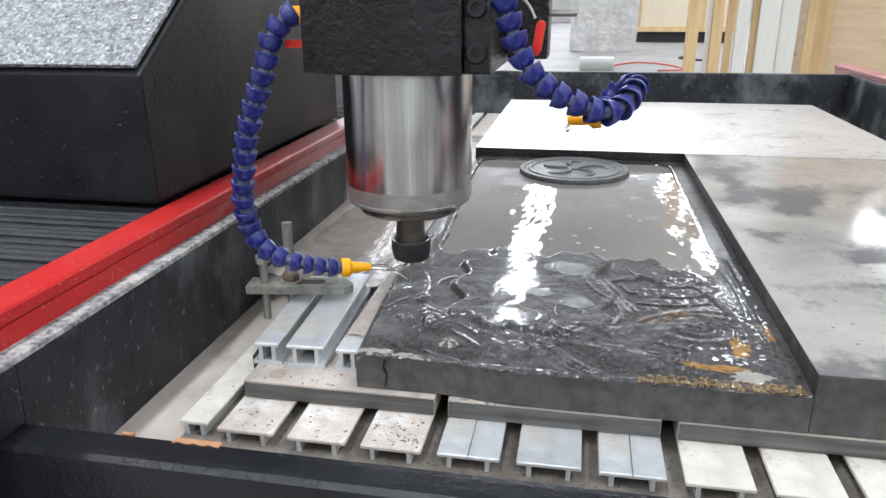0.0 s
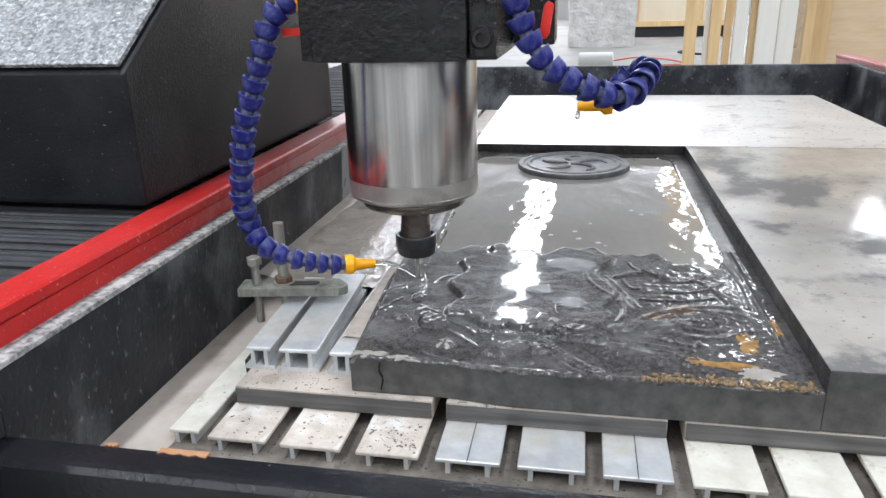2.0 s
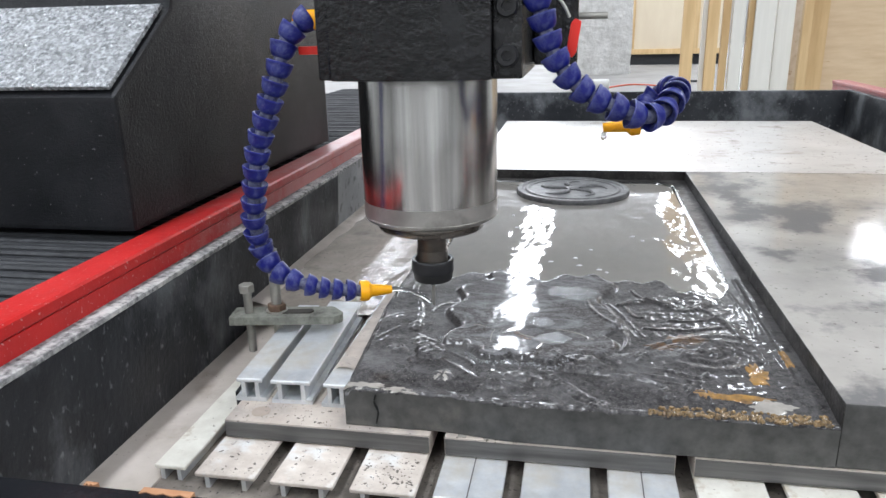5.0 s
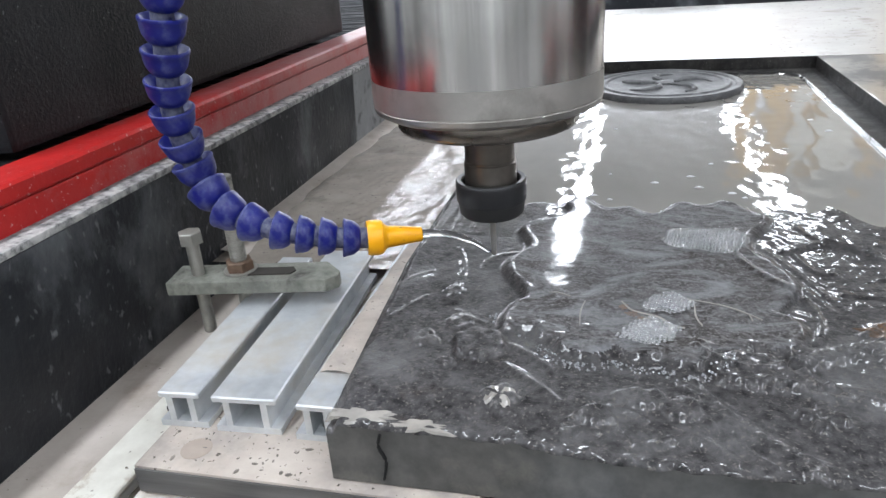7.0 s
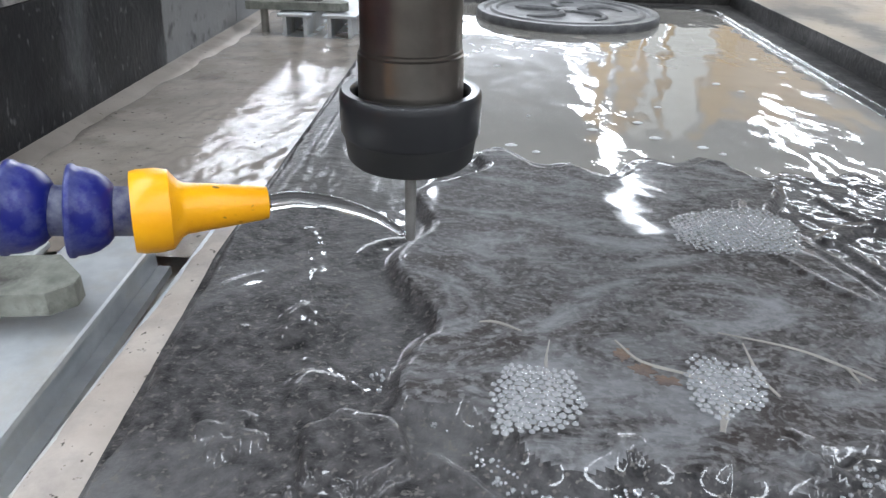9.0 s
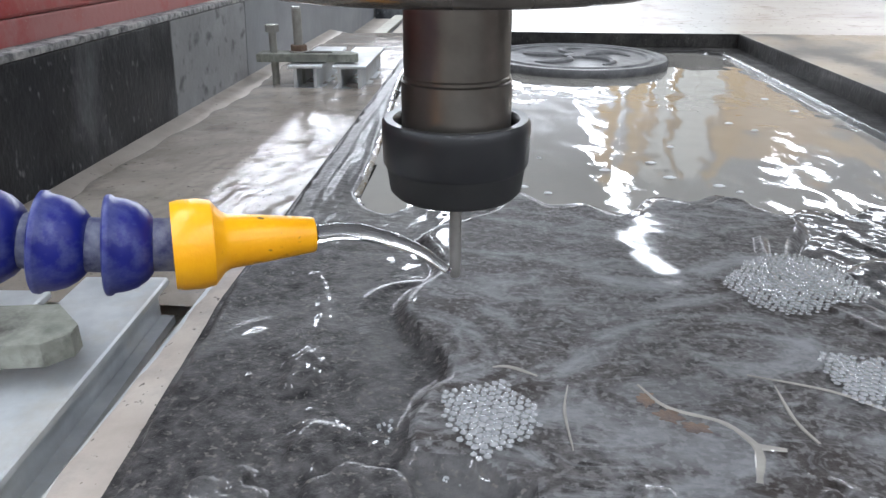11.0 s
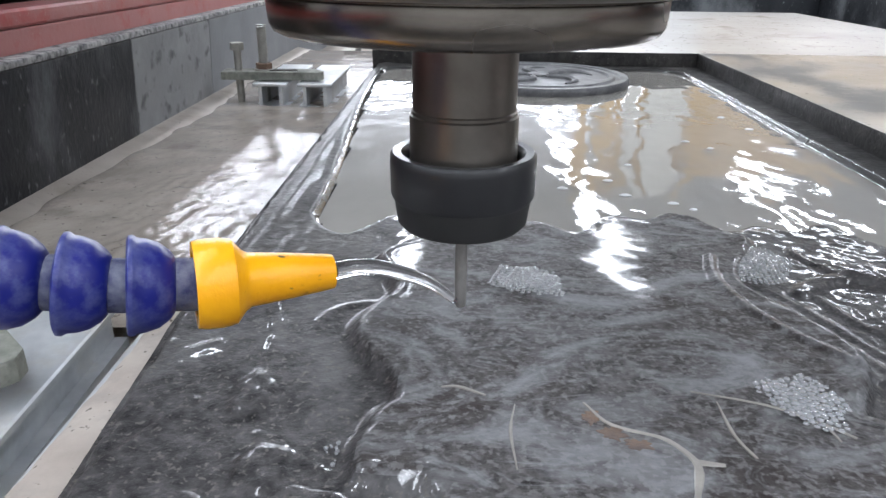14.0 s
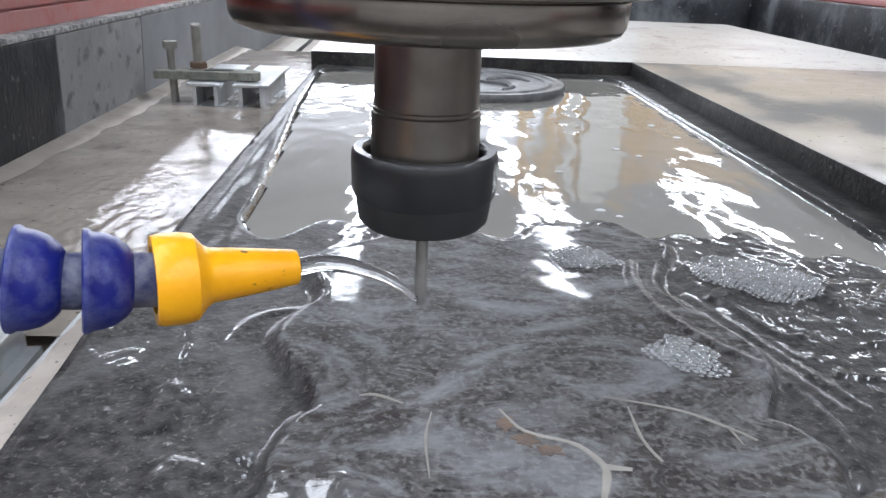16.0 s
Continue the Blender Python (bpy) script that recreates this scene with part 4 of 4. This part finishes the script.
def build_head():
    head = thing("spindle_motor", "steel spindle in a black casting with blue coolant hoses", "spindle", (-0.12, TOOL_Y, 0.888))
    # casting: a bowed front between two clamping ears
    front = [(-0.093, -0.06), (-0.093, -0.118), (-0.078, -0.122), (-0.074, -0.134)]
    front += [(-0.074 + 0.166 * k / 10, -0.134 - 0.010 * math.sin(math.pi * k / 10)) for k in range(1, 10)]
    front += [(0.092, -0.134), (0.092, -0.118), (0.122, -0.118), (0.122, 0.10), (-0.093, 0.10)]
    part("casting", prism(front, 0.245, 0.60, "z", 0.003), HEAD_PAINT, head, "black enamelled casting", True)
    part("ear", box(0.093, 0.1215, -0.1235, -0.117, 0.248, 0.44, 0.002), HEAD_PAINT, head)
    for z in (0.268, 0.315, 0.40):
        ring = lathe([(0.0112, 0), (0.0112, 0.003), (0.0095, 0.0055), (0.0052, 0.0055), (0.0048, 0.001), (0, 0.001)], 24)
        part("cap_screw", turned(ring, Matrix.Translation((0.1065, -0.1232, z)) @ pose(0, 0, 0, 90)), CAP_SCREW, head, "black socket-head screw", True)
    part("slide_plate", box(-0.11, 0.16, 0.101, 0.22, 0.25, 0.85, 0.004), BLACK_PAINT, head)
    part("guide_block", box(0.124, 0.175, 0.03, 0.10, 0.25, 0.60, 0.004), HEAD_PAINT, head)
    part("guide_pin", turned(cyl(0, 0, 0, 0.035, 0.004), Matrix.Translation((0.174, 0.06, 0.305)) @ pose(0, 0, 0, 0, 90)), BOLT, head)
    # spindle
    part("spindle_body", lathe([(0.0, 0.256), (0.0820, 0.256), (0.0830, 0.252), (0.0830, 0.095)], 96), STEEL, head, "bright brushed steel barrel, reflection streaks in its colour", True)
    part("spindle_base", lathe([(0.0831, 0.0952), (0.0831, 0.0775), (0.0827, 0.0772), (0.0827, 0.0762), (0.0831, 0.0758), (0.0820, 0.0722), (0.0770, 0.0692), (0.0748, 0.0688), (0.0, 0.0688)], 96), STEEL_DULL, head, "barrel end filmed with slurry", True)
    part("bearing_cap", lathe([(0.0, 0.0690), (0.0655, 0.0690), (0.0657, 0.0676), (0.0671, 0.0672), (0.0673, 0.0660), (0.0668, 0.0592), (0.0655, 0.0568), (0.0630, 0.0556), (0.03, 0.0552), (0, 0.0552)], 80), CAP_STEEL, head, "", True)
    part("shaft", lathe([(0, 0.06), (0.0188, 0.06), (0.0189, 0.0285), (0.0193, 0.0280), (0.0193, 0.0270), (0.0199, 0.0264), (0.0200, 0.0), (0, 0.0)], 48), SHAFT, head, "dark turned shaft", True)
    nut = part("collet_nut", lathe([(0.0215, 0.0), (0.0218, 0.0110), (0.0232, 0.0128), (0.0262, 0.0130), (0.0271, 0.0118), (0.0273, 0.0095), (0.0271, -0.0028), (0.0262, -0.0045)], 64), NUT, head, "black collet nut", True)
    part("nut_skirt", lathe([(0.0262, -0.0045), (0.0258, -0.0050), (0.0247, -0.0135), (0.0228, -0.0155), (0.0060, -0.0160), (0.0, -0.0160)], 64), NUT_LOW, nut, "greyer lower half", True)
    part("cutter", lathe([(0.0, -0.0158), (0.0024, -0.0158), (0.0023, -0.040), (0.0022, -0.0505), (0.0018, -0.0515), (0, -0.0515)], 20), STEEL_DULL, head, "thin engraving cutter", True)
    # hoses
    hose("coolant_hose", [(-0.098, -0.088, 0.306), (-0.113, -0.095, 0.307), (-0.132, -0.105, 0.286), (-0.142, -0.112, 0.251), (-0.157, -0.114, 0.211), (-0.172, -0.114, 0.170), (-0.181, -0.112, 0.128), (-0.189, -0.106, 0.086), (-0.186, -0.096, 0.045),
                          (-0.167, -0.101, 0.021), (-0.133, -0.104, 0.009), (-0.098, -0.0955, 0.0008), (-0.0695, -0.0845, -0.0036)], head, "blue jointed hose aimed at the cutter", (1, 0.45, -0.06))
    hose("spare_hose", [(0.135, -0.115, 0.322), (0.141, -0.115, 0.300), (0.152, -0.115, 0.269), (0.169, -0.115, 0.244), (0.191, -0.115, 0.227), (0.219, -0.115, 0.214), (0.243, -0.110, 0.206), (0.262, -0.095, 0.209),
                        (0.276, -0.066, 0.222), (0.281, -0.035, 0.226), (0.268, -0.012, 0.224), (0.255, -0.010, 0.210), (0.246, -0.03, 0.198), (0.240, -0.055, 0.192)], head, "blue jointed hose curled away, dripping", (-1, -0.05, -0.12))
    for x, y, z, s in ((-0.110, -0.093, 0.307, -1), (0.128, -0.115, 0.335, 1)):
        valve = part("valve", turned(cyl(0, 0, -0.014, 0.014, 0.0105, 24), Matrix.Translation((x, y, z)) @ pose(0, 0, 0, 0, 90 if s < 0 else 10)), NOZZLE, head, "orange hose fitting", True)
        if s < 0:
            lever = box(x - 0.012, x + 0.014, y - 0.004, y + 0.004, z - 0.036, z - 0.027, 0.0025)
        else:
            lever = turned(prism([(-0.004, -0.022), (0.003, -0.024), (0.006, -0.018), (0.004, 0.012), (-0.003, 0.014), (-0.006, 0.008)], -0.003, 0.003, "y", 0.0015), Matrix.Translation((0.172, -0.10, 0.288)) @ pose(0, 0, 0, 0, 12))
        part("lever", lever, LEVER_RED, valve, "red lever", True)
        if s > 0:
            part("lever_arm", tube([(0.138, -0.108, 0.335), (0.158, -0.10, 0.318), (0.168, -0.10, 0.30)], [0.0018, 0.0018], 0.004, 8), BOLT, valve)
    # water
    part("water_jet", tube([(-0.0378, -0.0703, -0.0056), (-0.0305, -0.0600, -0.0085), (-0.0215, -0.045, -0.0165), (-0.011, -0.024, -0.0305), (-0.002, -0.004, -0.0475)], [0.0028, 0.0027, 0.0025, 0.0021, 0.0017], 0.003, 12), WATER, head, "clear arc of cooling water", True)
    part("water_drop", turned(lathe([(0, -0.006), (0.003, -0.004), (0.0036, -0.001), (0.002, 0.003), (0, 0.0045)], 14), Matrix.Translation((0.206, -0.058, 0.180))), WATER, head, "drop hanging at the nozzle", True)
    return head


head = build_head()


# ---- foam, stains and veins on the slab ----
def foam_patch(rx, ry, count, seed, label):
    """A raft of bubbles packed side by side, each a low dome, smaller towards the rim."""
    rng = random.Random(seed)
    verts, faces = [], []
    gap, made, n = 0.0032, 0, 14
    for j in range(-40, 41):
        for i in range(-40, 41):
            x = (i + 0.5 * (j % 2)) * gap + rng.gauss(0, 0.0003)
            y = j * gap * 0.866 + rng.gauss(0, 0.0003)
            a = math.atan2(y / ry, x / rx)
            d = math.hypot(x / rx, y / ry) * (1 + 0.38 * noise.noise(Vector((math.cos(a) * 1.6, math.sin(a) * 1.6, seed * 3.7))))
            if d > 1 or made >= count:
                continue
            made += 1
            r = 0.00185 * (1.04 - 0.40 * d * d) * rng.uniform(0.84, 1.10)
            base = len(verts)
            rings = ((1.0, 0.0), (0.93, 0.20), (0.72, 0.35), (0.40, 0.45))
            for f, h in rings:
                verts += [(x + r * f * math.cos(2 * math.pi * k / n), y + r * f * math.sin(2 * math.pi * k / n), r * h) for k in range(n)]
            verts.append((x, y, r * 0.48))
            for q in range(len(rings) - 1):
                faces += [(base + q * n + k, base + q * n + (k + 1) % n, base + (q + 1) * n + (k + 1) % n, base + (q + 1) * n + k) for k in range(n)]
            last = base + (len(rings) - 1) * n
            faces += [(last + k, last + (k + 1) % n, base + len(rings) * n) for k in range(n)]
    me = bpy.data.meshes.new("foam_patch")
    me.from_pydata(verts, [], faces)
    me.materials.append(FOAM)
    me.shade_smooth()
    return tagged(new("foam_patch", me), label, "foam", "foam on the slab", "stuff")


foam_a = foam_patch(0.036, 0.026, 420, 1, "raft of fine white bubbles near the pool edge")
foam_b = foam_patch(0.022, 0.015, 200, 2, "round raft of clear bubbles drifting past the cutter")
foam_c = foam_patch(0.019, 0.014, 160, 3, "small raft of bubbles drifting over the clouds")


def surface(x, y):
    return carve(x, y)


def vein(points, widths, name="silt_ridge", label="thin cream ridge of silt on the stone", material=PALE_SILT, lift=0.0005):
    out, ways = spline([(x, y, 0) for x, y in points], 0.003)
    bm = bmesh.new()
    rows = []
    n = len(out)
    for i, (p, w) in enumerate(zip(out, ways)):
        f = i / max(1, n - 1) * (len(widths) - 1)
        k = min(int(f), len(widths) - 2)
        half = (widths[k] + (widths[k + 1] - widths[k]) * (f - k)) / 2.4 * (1 + 0.30 * noise.noise(Vector((p.x * 300, p.y * 300, 0))))
        side = Vector((-w.y, w.x, 0))
        row = []
        for s, up in ((-1, -0.001), (-0.45, lift * 0.8), (0.45, lift), (1, -0.001)):
            q = p + side * half * s
            row.append(bm.verts.new((q.x, q.y, surface(q.x, q.y) + up)))
        rows.append(row)
    for a, b in zip(rows, rows[1:]):
        for k in range(3):
            bm.faces.new((a[k], a[k + 1], b[k + 1], b[k]))
    ob = link(name, bm, material, smooth=True)
    return tagged(ob, label, "silt", "silt ridges", "stuff")


vein([(-0.049, 0.790), (-0.041, 0.777), (-0.024, 0.770), (-0.0175, 0.762), (-0.0155, 0.754), (-0.021, 0.737)], [0.002, 0.003, 0.003, 0.004, 0.007, 0.004])
vein([(-0.016, 0.757), (-0.006, 0.7555)], [0.007, 0.003])
vein([(-0.104, 0.799), (-0.097, 0.7995), (-0.085, 0.793)], [0.001, 0.004, 0.001])
vein([(-0.0755, 0.788), (-0.078, 0.772), (-0.077, 0.750)], [0.001, 0.003, 0.001])
vein([(0.003, 0.793), (0.0028, 0.772), (0.007, 0.757)], [0.001, 0.003, 0.002])
vein([(-0.005, 0.800), (0.024, 0.791), (0.039, 0.780), (0.047, 0.772)], [0.0008, 0.002, 0.003, 0.002])
vein([(0.039, 0.780), (0.040, 0.770)], [0.003, 0.001])


for k in range(4):
    a = k * math.pi / 2 + 0.62
    vein([(-0.121 + r * math.cos(a), 0.667 + r * math.sin(a)) for r in (0.0015, 0.006, 0.0115)], [0.002, 0.010, 0.005], "petal_silt", "cream silt on a carved flower petal", PALE_SILT, 0.0012)


def pool_flecks():
    rng = random.Random(21)
    for _ in range(16):
        x, y = rng.uniform(-0.15, 0.21), rng.uniform(1.04, 1.42)
        r = rng.uniform(0.0012, 0.0035)
        bm = lathe([(0, 0.0009), (r * 0.6, 0.0008), (r, 0.0)], 12)
        ob = link("foam_fleck", bm, FLECK, smooth=True)
        ob.location, ob.scale = (x, y, 0.8018), (1.5, 0.9, 1)
        tagged(ob, "tiny white foam fleck floating on the slurry", "foam", "flecks on the pool")


FLECK = mat("white_foam_fleck", (0.7, 0.7, 0.7), (0.85, 0.85, 0.85), 300, 0.3)
pool_flecks()


def puddles():
    for x0, x1 in ((-0.052, -0.004), (-0.098, -0.088), (-0.070, -0.064)):
        pts = [(x0 + (x1 - x0) * k / 12, 0.6240 + 0.0008 * math.sin(k * 2.3)) for k in range(13)]
        bm = prism(pts + [(x1, 0.6300), (x0, 0.6300)], 0.7562, 0.7569)
        tagged(link("puddle", bm, SLURRY), "thin shining puddle on the spacer bar", "water", "puddles on the spacer bars")


puddles()


def patch(cx, cy, rx, ry, seed, name, label, category, material, lift=0.0006, n=40):
    """A thin uneven deposit that lies on the carving."""
    bm = bmesh.new()
    rings = 6
    centre = bm.verts.new((cx, cy, surface(cx, cy) + lift))
    prev = None
    for k in range(1, rings + 1):
        ring = []
        for i in range(n):
            a = 2 * math.pi * i / n
            w = 0.85 + 0.7 * noise.noise(Vector((math.cos(a) * 2.2, math.sin(a) * 2.2, seed))) + 0.35 * noise.noise(Vector((math.cos(a) * 7, math.sin(a) * 7, seed)))
            x, y = cx + rx * k / rings * w * math.cos(a), cy + ry * k / rings * w * math.sin(a)
            ring.append(bm.verts.new((x, y, surface(x, y) + (lift if k < rings else -0.001))))
        for i in range(n):
            if prev:
                bm.faces.new((prev[i], ring[i], ring[(i + 1) % n], prev[(i + 1) % n]))
            else:
                bm.faces.new((centre, ring[i], ring[(i + 1) % n]))
        prev = ring
    return tagged(link(name, bm, material, smooth=True), label, category, kind="stuff")


patch(0.222, 0.715, 0.014, 0.030, 3, "rust_deposit", "ochre rust deposit on the wet carving", "stain", RUST)
patch(0.190, 0.662, 0.045, 0.008, 7, "rust_deposit", "ochre rust deposit on the wet carving", "stain", RUST)
patch(0.16, 0.80, 0.030, 0.022, 23, "rust_deposit", "brown rust bloom over the carved scales", "stain", RUST_THIN, 0.0003)
patch(0.13, 0.775, 0.028, 0.014, 29, "rust_deposit", "brown rust bloom over the carved scales", "stain", RUST_THIN, 0.0003)
for x, y, rx, ry, seed in ((-0.0475, 0.781, 0.004, 0.006, 31), (-0.041, 0.772, 0.006, 0.005, 33), (-0.033, 0.766, 0.006, 0.004, 35)):
    patch(x, y, rx, ry, seed, "rust_deposit", "faint orange rust smear beside a silt ridge on the cloud", "stain", RUST_FAINT, 0.0002)
patch(0.263, 0.76, 0.007, 0.030, 5, "rust_deposit", "ochre rust streak beside the step", "stain", RUST)
patch(0.222, 0.650, 0.026, 0.013, 11, "silt_deposit", "pale silt settled in a hollow of the carving", "silt", PALE_SILT)
patch(-0.205, 0.640, 0.026, 0.007, 13, "silt_deposit", "dry pale silt on the slab corner", "silt", PALE_SILT)
patch(-0.165, 0.636, 0.022, 0.006, 17, "silt_deposit", "dry pale silt on the slab corner", "silt", PALE_SILT)


def edge_bubbles():
    """Beads of froth caught along the front of the cloud."""
    rng = random.Random(9)
    bm = bmesh.new()
    for cx, cy, r in LOBES[:4]:
        for _ in range(110):
            a = rng.uniform(math.pi * 1.05, math.pi * 1.95)
            d = r + rng.uniform(0.0005, 0.010)
            x, y = cx + d * math.cos(a), cy + d * math.sin(a)
            if plateau(x, y) > -0.001:
                continue
            own = bmesh.new()
            bmesh.ops.create_icosphere(own, subdivisions=1, radius=rng.uniform(0.0004, 0.0011))
            z = carve(x, y)
            for v in own.verts:
                v.co += Vector((x, y, z + 0.0005))
            merge(bm, own)
    tagged(link("froth_beads", bm, FOAM, smooth=True), "glinting beads of froth along the carved cloud edge", "foam", kind="stuff")


edge_bubbles()


def rail_silt():
    bm = bmesh.new()
    rows = []
    for j in range(60):
        y = 0.705 + j * 0.00435
        wob = 0.003 * noise.noise(Vector((y * 40, 0, 2)))
        rows.append([bm.verts.new((x, y, z + 0.0006 * noise.noise(Vector((x * 200, y * 200, 0))))) for x, z in ((-0.262 + wob, 0.7862), (-0.256 + wob, 0.7885), (-0.246, 0.789), (-0.2265 - 0.07 * min(0.24, y - 0.63), 0.7865))])
    for a, b in zip(rows, rows[1:]):
        for k in range(3):
            bm.faces.new((a[k], a[k + 1], b[k + 1], b[k]))
    tagged(link("rail_silt", bm, PLATE, smooth=True), "beige silt caked along the profile beside the slab", "silt", kind="stuff")


rail_silt()


def crust():
    """Chips and crumbs along the front edge of the slab."""
    rng = random.Random(5)
    bm = bmesh.new()
    for _ in range(320):
        x = rng.uniform(0.10, 0.272)
        y = 0.6235 + rng.random() ** 2 * 0.016
        own = bmesh.new()
        bmesh.ops.create_icosphere(own, subdivisions=1, radius=rng.uniform(0.0010, 0.0028))
        for v in own.verts:
            v.co = v.co * rng.uniform(0.7, 1.2) + Vector((x, y, surface(x, y) + 0.0008))
        merge(bm, own)
    tagged(link("edge_crust", bm, CRUST, smooth=True), "rusty crust of grit along the slab edge", "grit", kind="stuff")


crust()


# ---- background of the hall ----
def build_background():
    ply = thing("plywood_crate", "large crate of knotty plywood standing on the floor", "crate", (2.80, 6.9, 0))
    part("panel", box(-0.70, 1.9, 0, 0.03, 0.0, 2.4, 0.003), PLY, ply)
    part("batten", box(-0.86, -0.70, -0.03, 0.06, 0.0, 2.4, 0.003), TIMBER, ply)
    part("side", box(-0.8, -0.75, 0.06, 1.4, 0.0, 2.4), PLY, ply)
    part("side", box(1.85, 1.9, 0.06, 1.4, 0.0, 2.4), PLY, ply)
    part("lid", box(-0.86, 1.9, 0.0, 1.4, 2.4, 2.43), PLY, ply)
    for k, (x, w, white) in enumerate(((1.42, 0.10, 0), (1.575, 0.07, 1), (1.62, 0.09, 0), (1.73, 0.06, 0), (1.82, 0.10, 1), (1.94, 0.07, 0), (2.03, 0.16, 1), (2.20, 0.14, 1), (2.36, 0.07, 0))):
        plank = tagged(link("timber_plank", box(-w / 2, w / 2, 0, 0.04 + 0.01 * (k % 3), 0, 2.6, 0.004), TIMBER_WHITE if white else TIMBER), "sawn timber board stood on end" if not white else "pale primed board stood on end", "plank", "boards stood on end")
        plank.location = (x - 0.50, 6.6 + 0.05 * (k % 2), 0)
    crate = thing("pallet_crate", "pale plywood crate on a dark pallet", "crate", (2.30, 21.0, 0))
    part("box", box(-0.95, 1.6, 0, 2.0, 0.34, 2.6, 0.01), CRATE_PLY, crate)
    for x in (-0.95, 0.72, 1.5):
        part("batten", box(x, x + 0.12, -0.04, 0.0, 0.34, 2.6, 0.005), TIMBER, crate)
    part("skirt", box(-0.98, 1.62, -0.05, 0.02, 0.28, 0.42, 0.005), TIMBER, crate)
    part("pallet", box(-0.9, 1.55, 0.05, 1.9, 0.0, 0.29), RUBBER, crate)
    wrapped = bmesh.new()
    bmesh.ops.create_cube(wrapped, size=1.0)
    bmesh.ops.subdivide_edges(wrapped, edges=wrapped.edges[:], cuts=14, use_grid_fill=True)
    for v in wrapped.verts:
        v.co = Vector((v.co.x * 1.5, v.co.y * 1.3, v.co.z * 2.3 + 1.15)) + 0.05 * noise.noise_vector(v.co * 4)
        v.co.z = max(v.co.z, 0.0)
    ob = tagged(link("wrapped_machine", wrapped, WRAP, smooth=True), "tall load wrapped in crinkled clear plastic", "wrapped load")
    ob.location = (0.42, 18.0, 0.0)
    base = tagged(link("wrapped_roll", turned(cyl(0, 0, -0.28, 0.28, 0.13), pose(0, 0, 0.13, 0, 90)), HALL_WALL, smooth=True), "roll wrapped in plastic on the floor", "roll")
    base.location = (0.23, 12.4, 0)
    hose_line = tube([(0.5, 13.6, 0.015), (1.0, 14.3, 0.015), (1.5, 13.9, 0.015), (1.7, 13.0, 0.015), (1.2, 12.7, 0.015)], [0.014, 0.014], 0.06, 8)
    tagged(link("air_hose", hose_line, CABLE_RED, smooth=True), "thin red air hose lying on the floor", "hose")
    cable = tube([(2.2, 16.0, 0.02), (1.9, 15.4, 0.02), (2.3, 14.9, 0.02), (2.6, 15.6, 0.02)], [0.02, 0.02], 0.06, 8)
    tagged(link("cable", cable, RUBBER, smooth=True), "black cable coiled on the floor", "cable")


build_background()


# ---- what moves ----
TOOL_ROWS = [(0.0, -0.1986, 0.874), (1.5, -0.1875, 0.878), (3.0, -0.178, 0.881), (5.5, -0.1560, 0.884), (6.0, -0.1545, 0.886), (7.0, -0.1490, 0.8872), (8.0, -0.1420, 0.8880), (8.5, -0.1385, 0.8905),
             (11.0, -0.1200, 0.8955), (12.5, -0.1130, 0.8925), (13.5, -0.1022, 0.8918), (14.5, -0.0920, 0.8925), (15.0, -0.0866, 0.8938), (16.0, -0.0804, 0.8970)]
FOAM_A = [(0, 0.02, 0.930, 0), (5.5, 0.025, 0.925, 10), (7, 0.025, 0.913, 20), (8.5, 0.032, 0.905, 30), (11, 0.045, 0.885, 60), (12.5, 0.045, 0.935, 40), (13.5, 0.053, 0.938, 25), (14.5, 0.070, 0.938, 20), (16, 0.120, 0.925, -10)]
FOAM_B = [(0, 0.03, 0.80, 0), (5.5, -0.01, 0.76, 10), (7, -0.030, 0.745, 20), (8, -0.045, 0.751, 30), (8.7, -0.073, 0.748, 45), (11, -0.104, 0.765, 80), (12.5, -0.104, 0.825, 110), (14, -0.06, 0.90, 130), (16, 0.02, 0.945, 160)]
FOAM_C = [(0, -0.02, 0.83, 0), (5.5, -0.02, 0.81, 10), (7, -0.015, 0.788, 20), (8, 0.004, 0.778, 30), (8.7, -0.014, 0.762, 45), (11, 0.04, 0.80, 60), (12.5, 0.054, 0.815, 70), (13.5, 0.044, 0.799, 80), (14.5, 0.036, 0.794, 90), (16, 0.041, 0.832, 110)]


def motions():
    walk(head, [(t, pose(x, TOOL_Y, z)) for t, x, z in TOOL_ROWS])
    for ob, rows in ((foam_a, FOAM_A), (foam_b, FOAM_B), (foam_c, FOAM_C)):
        walk(ob, [(t, pose(x, y, surface(x, y) + 0.0015, 0, 0, turn)) for t, x, y, turn in rows])


motions()
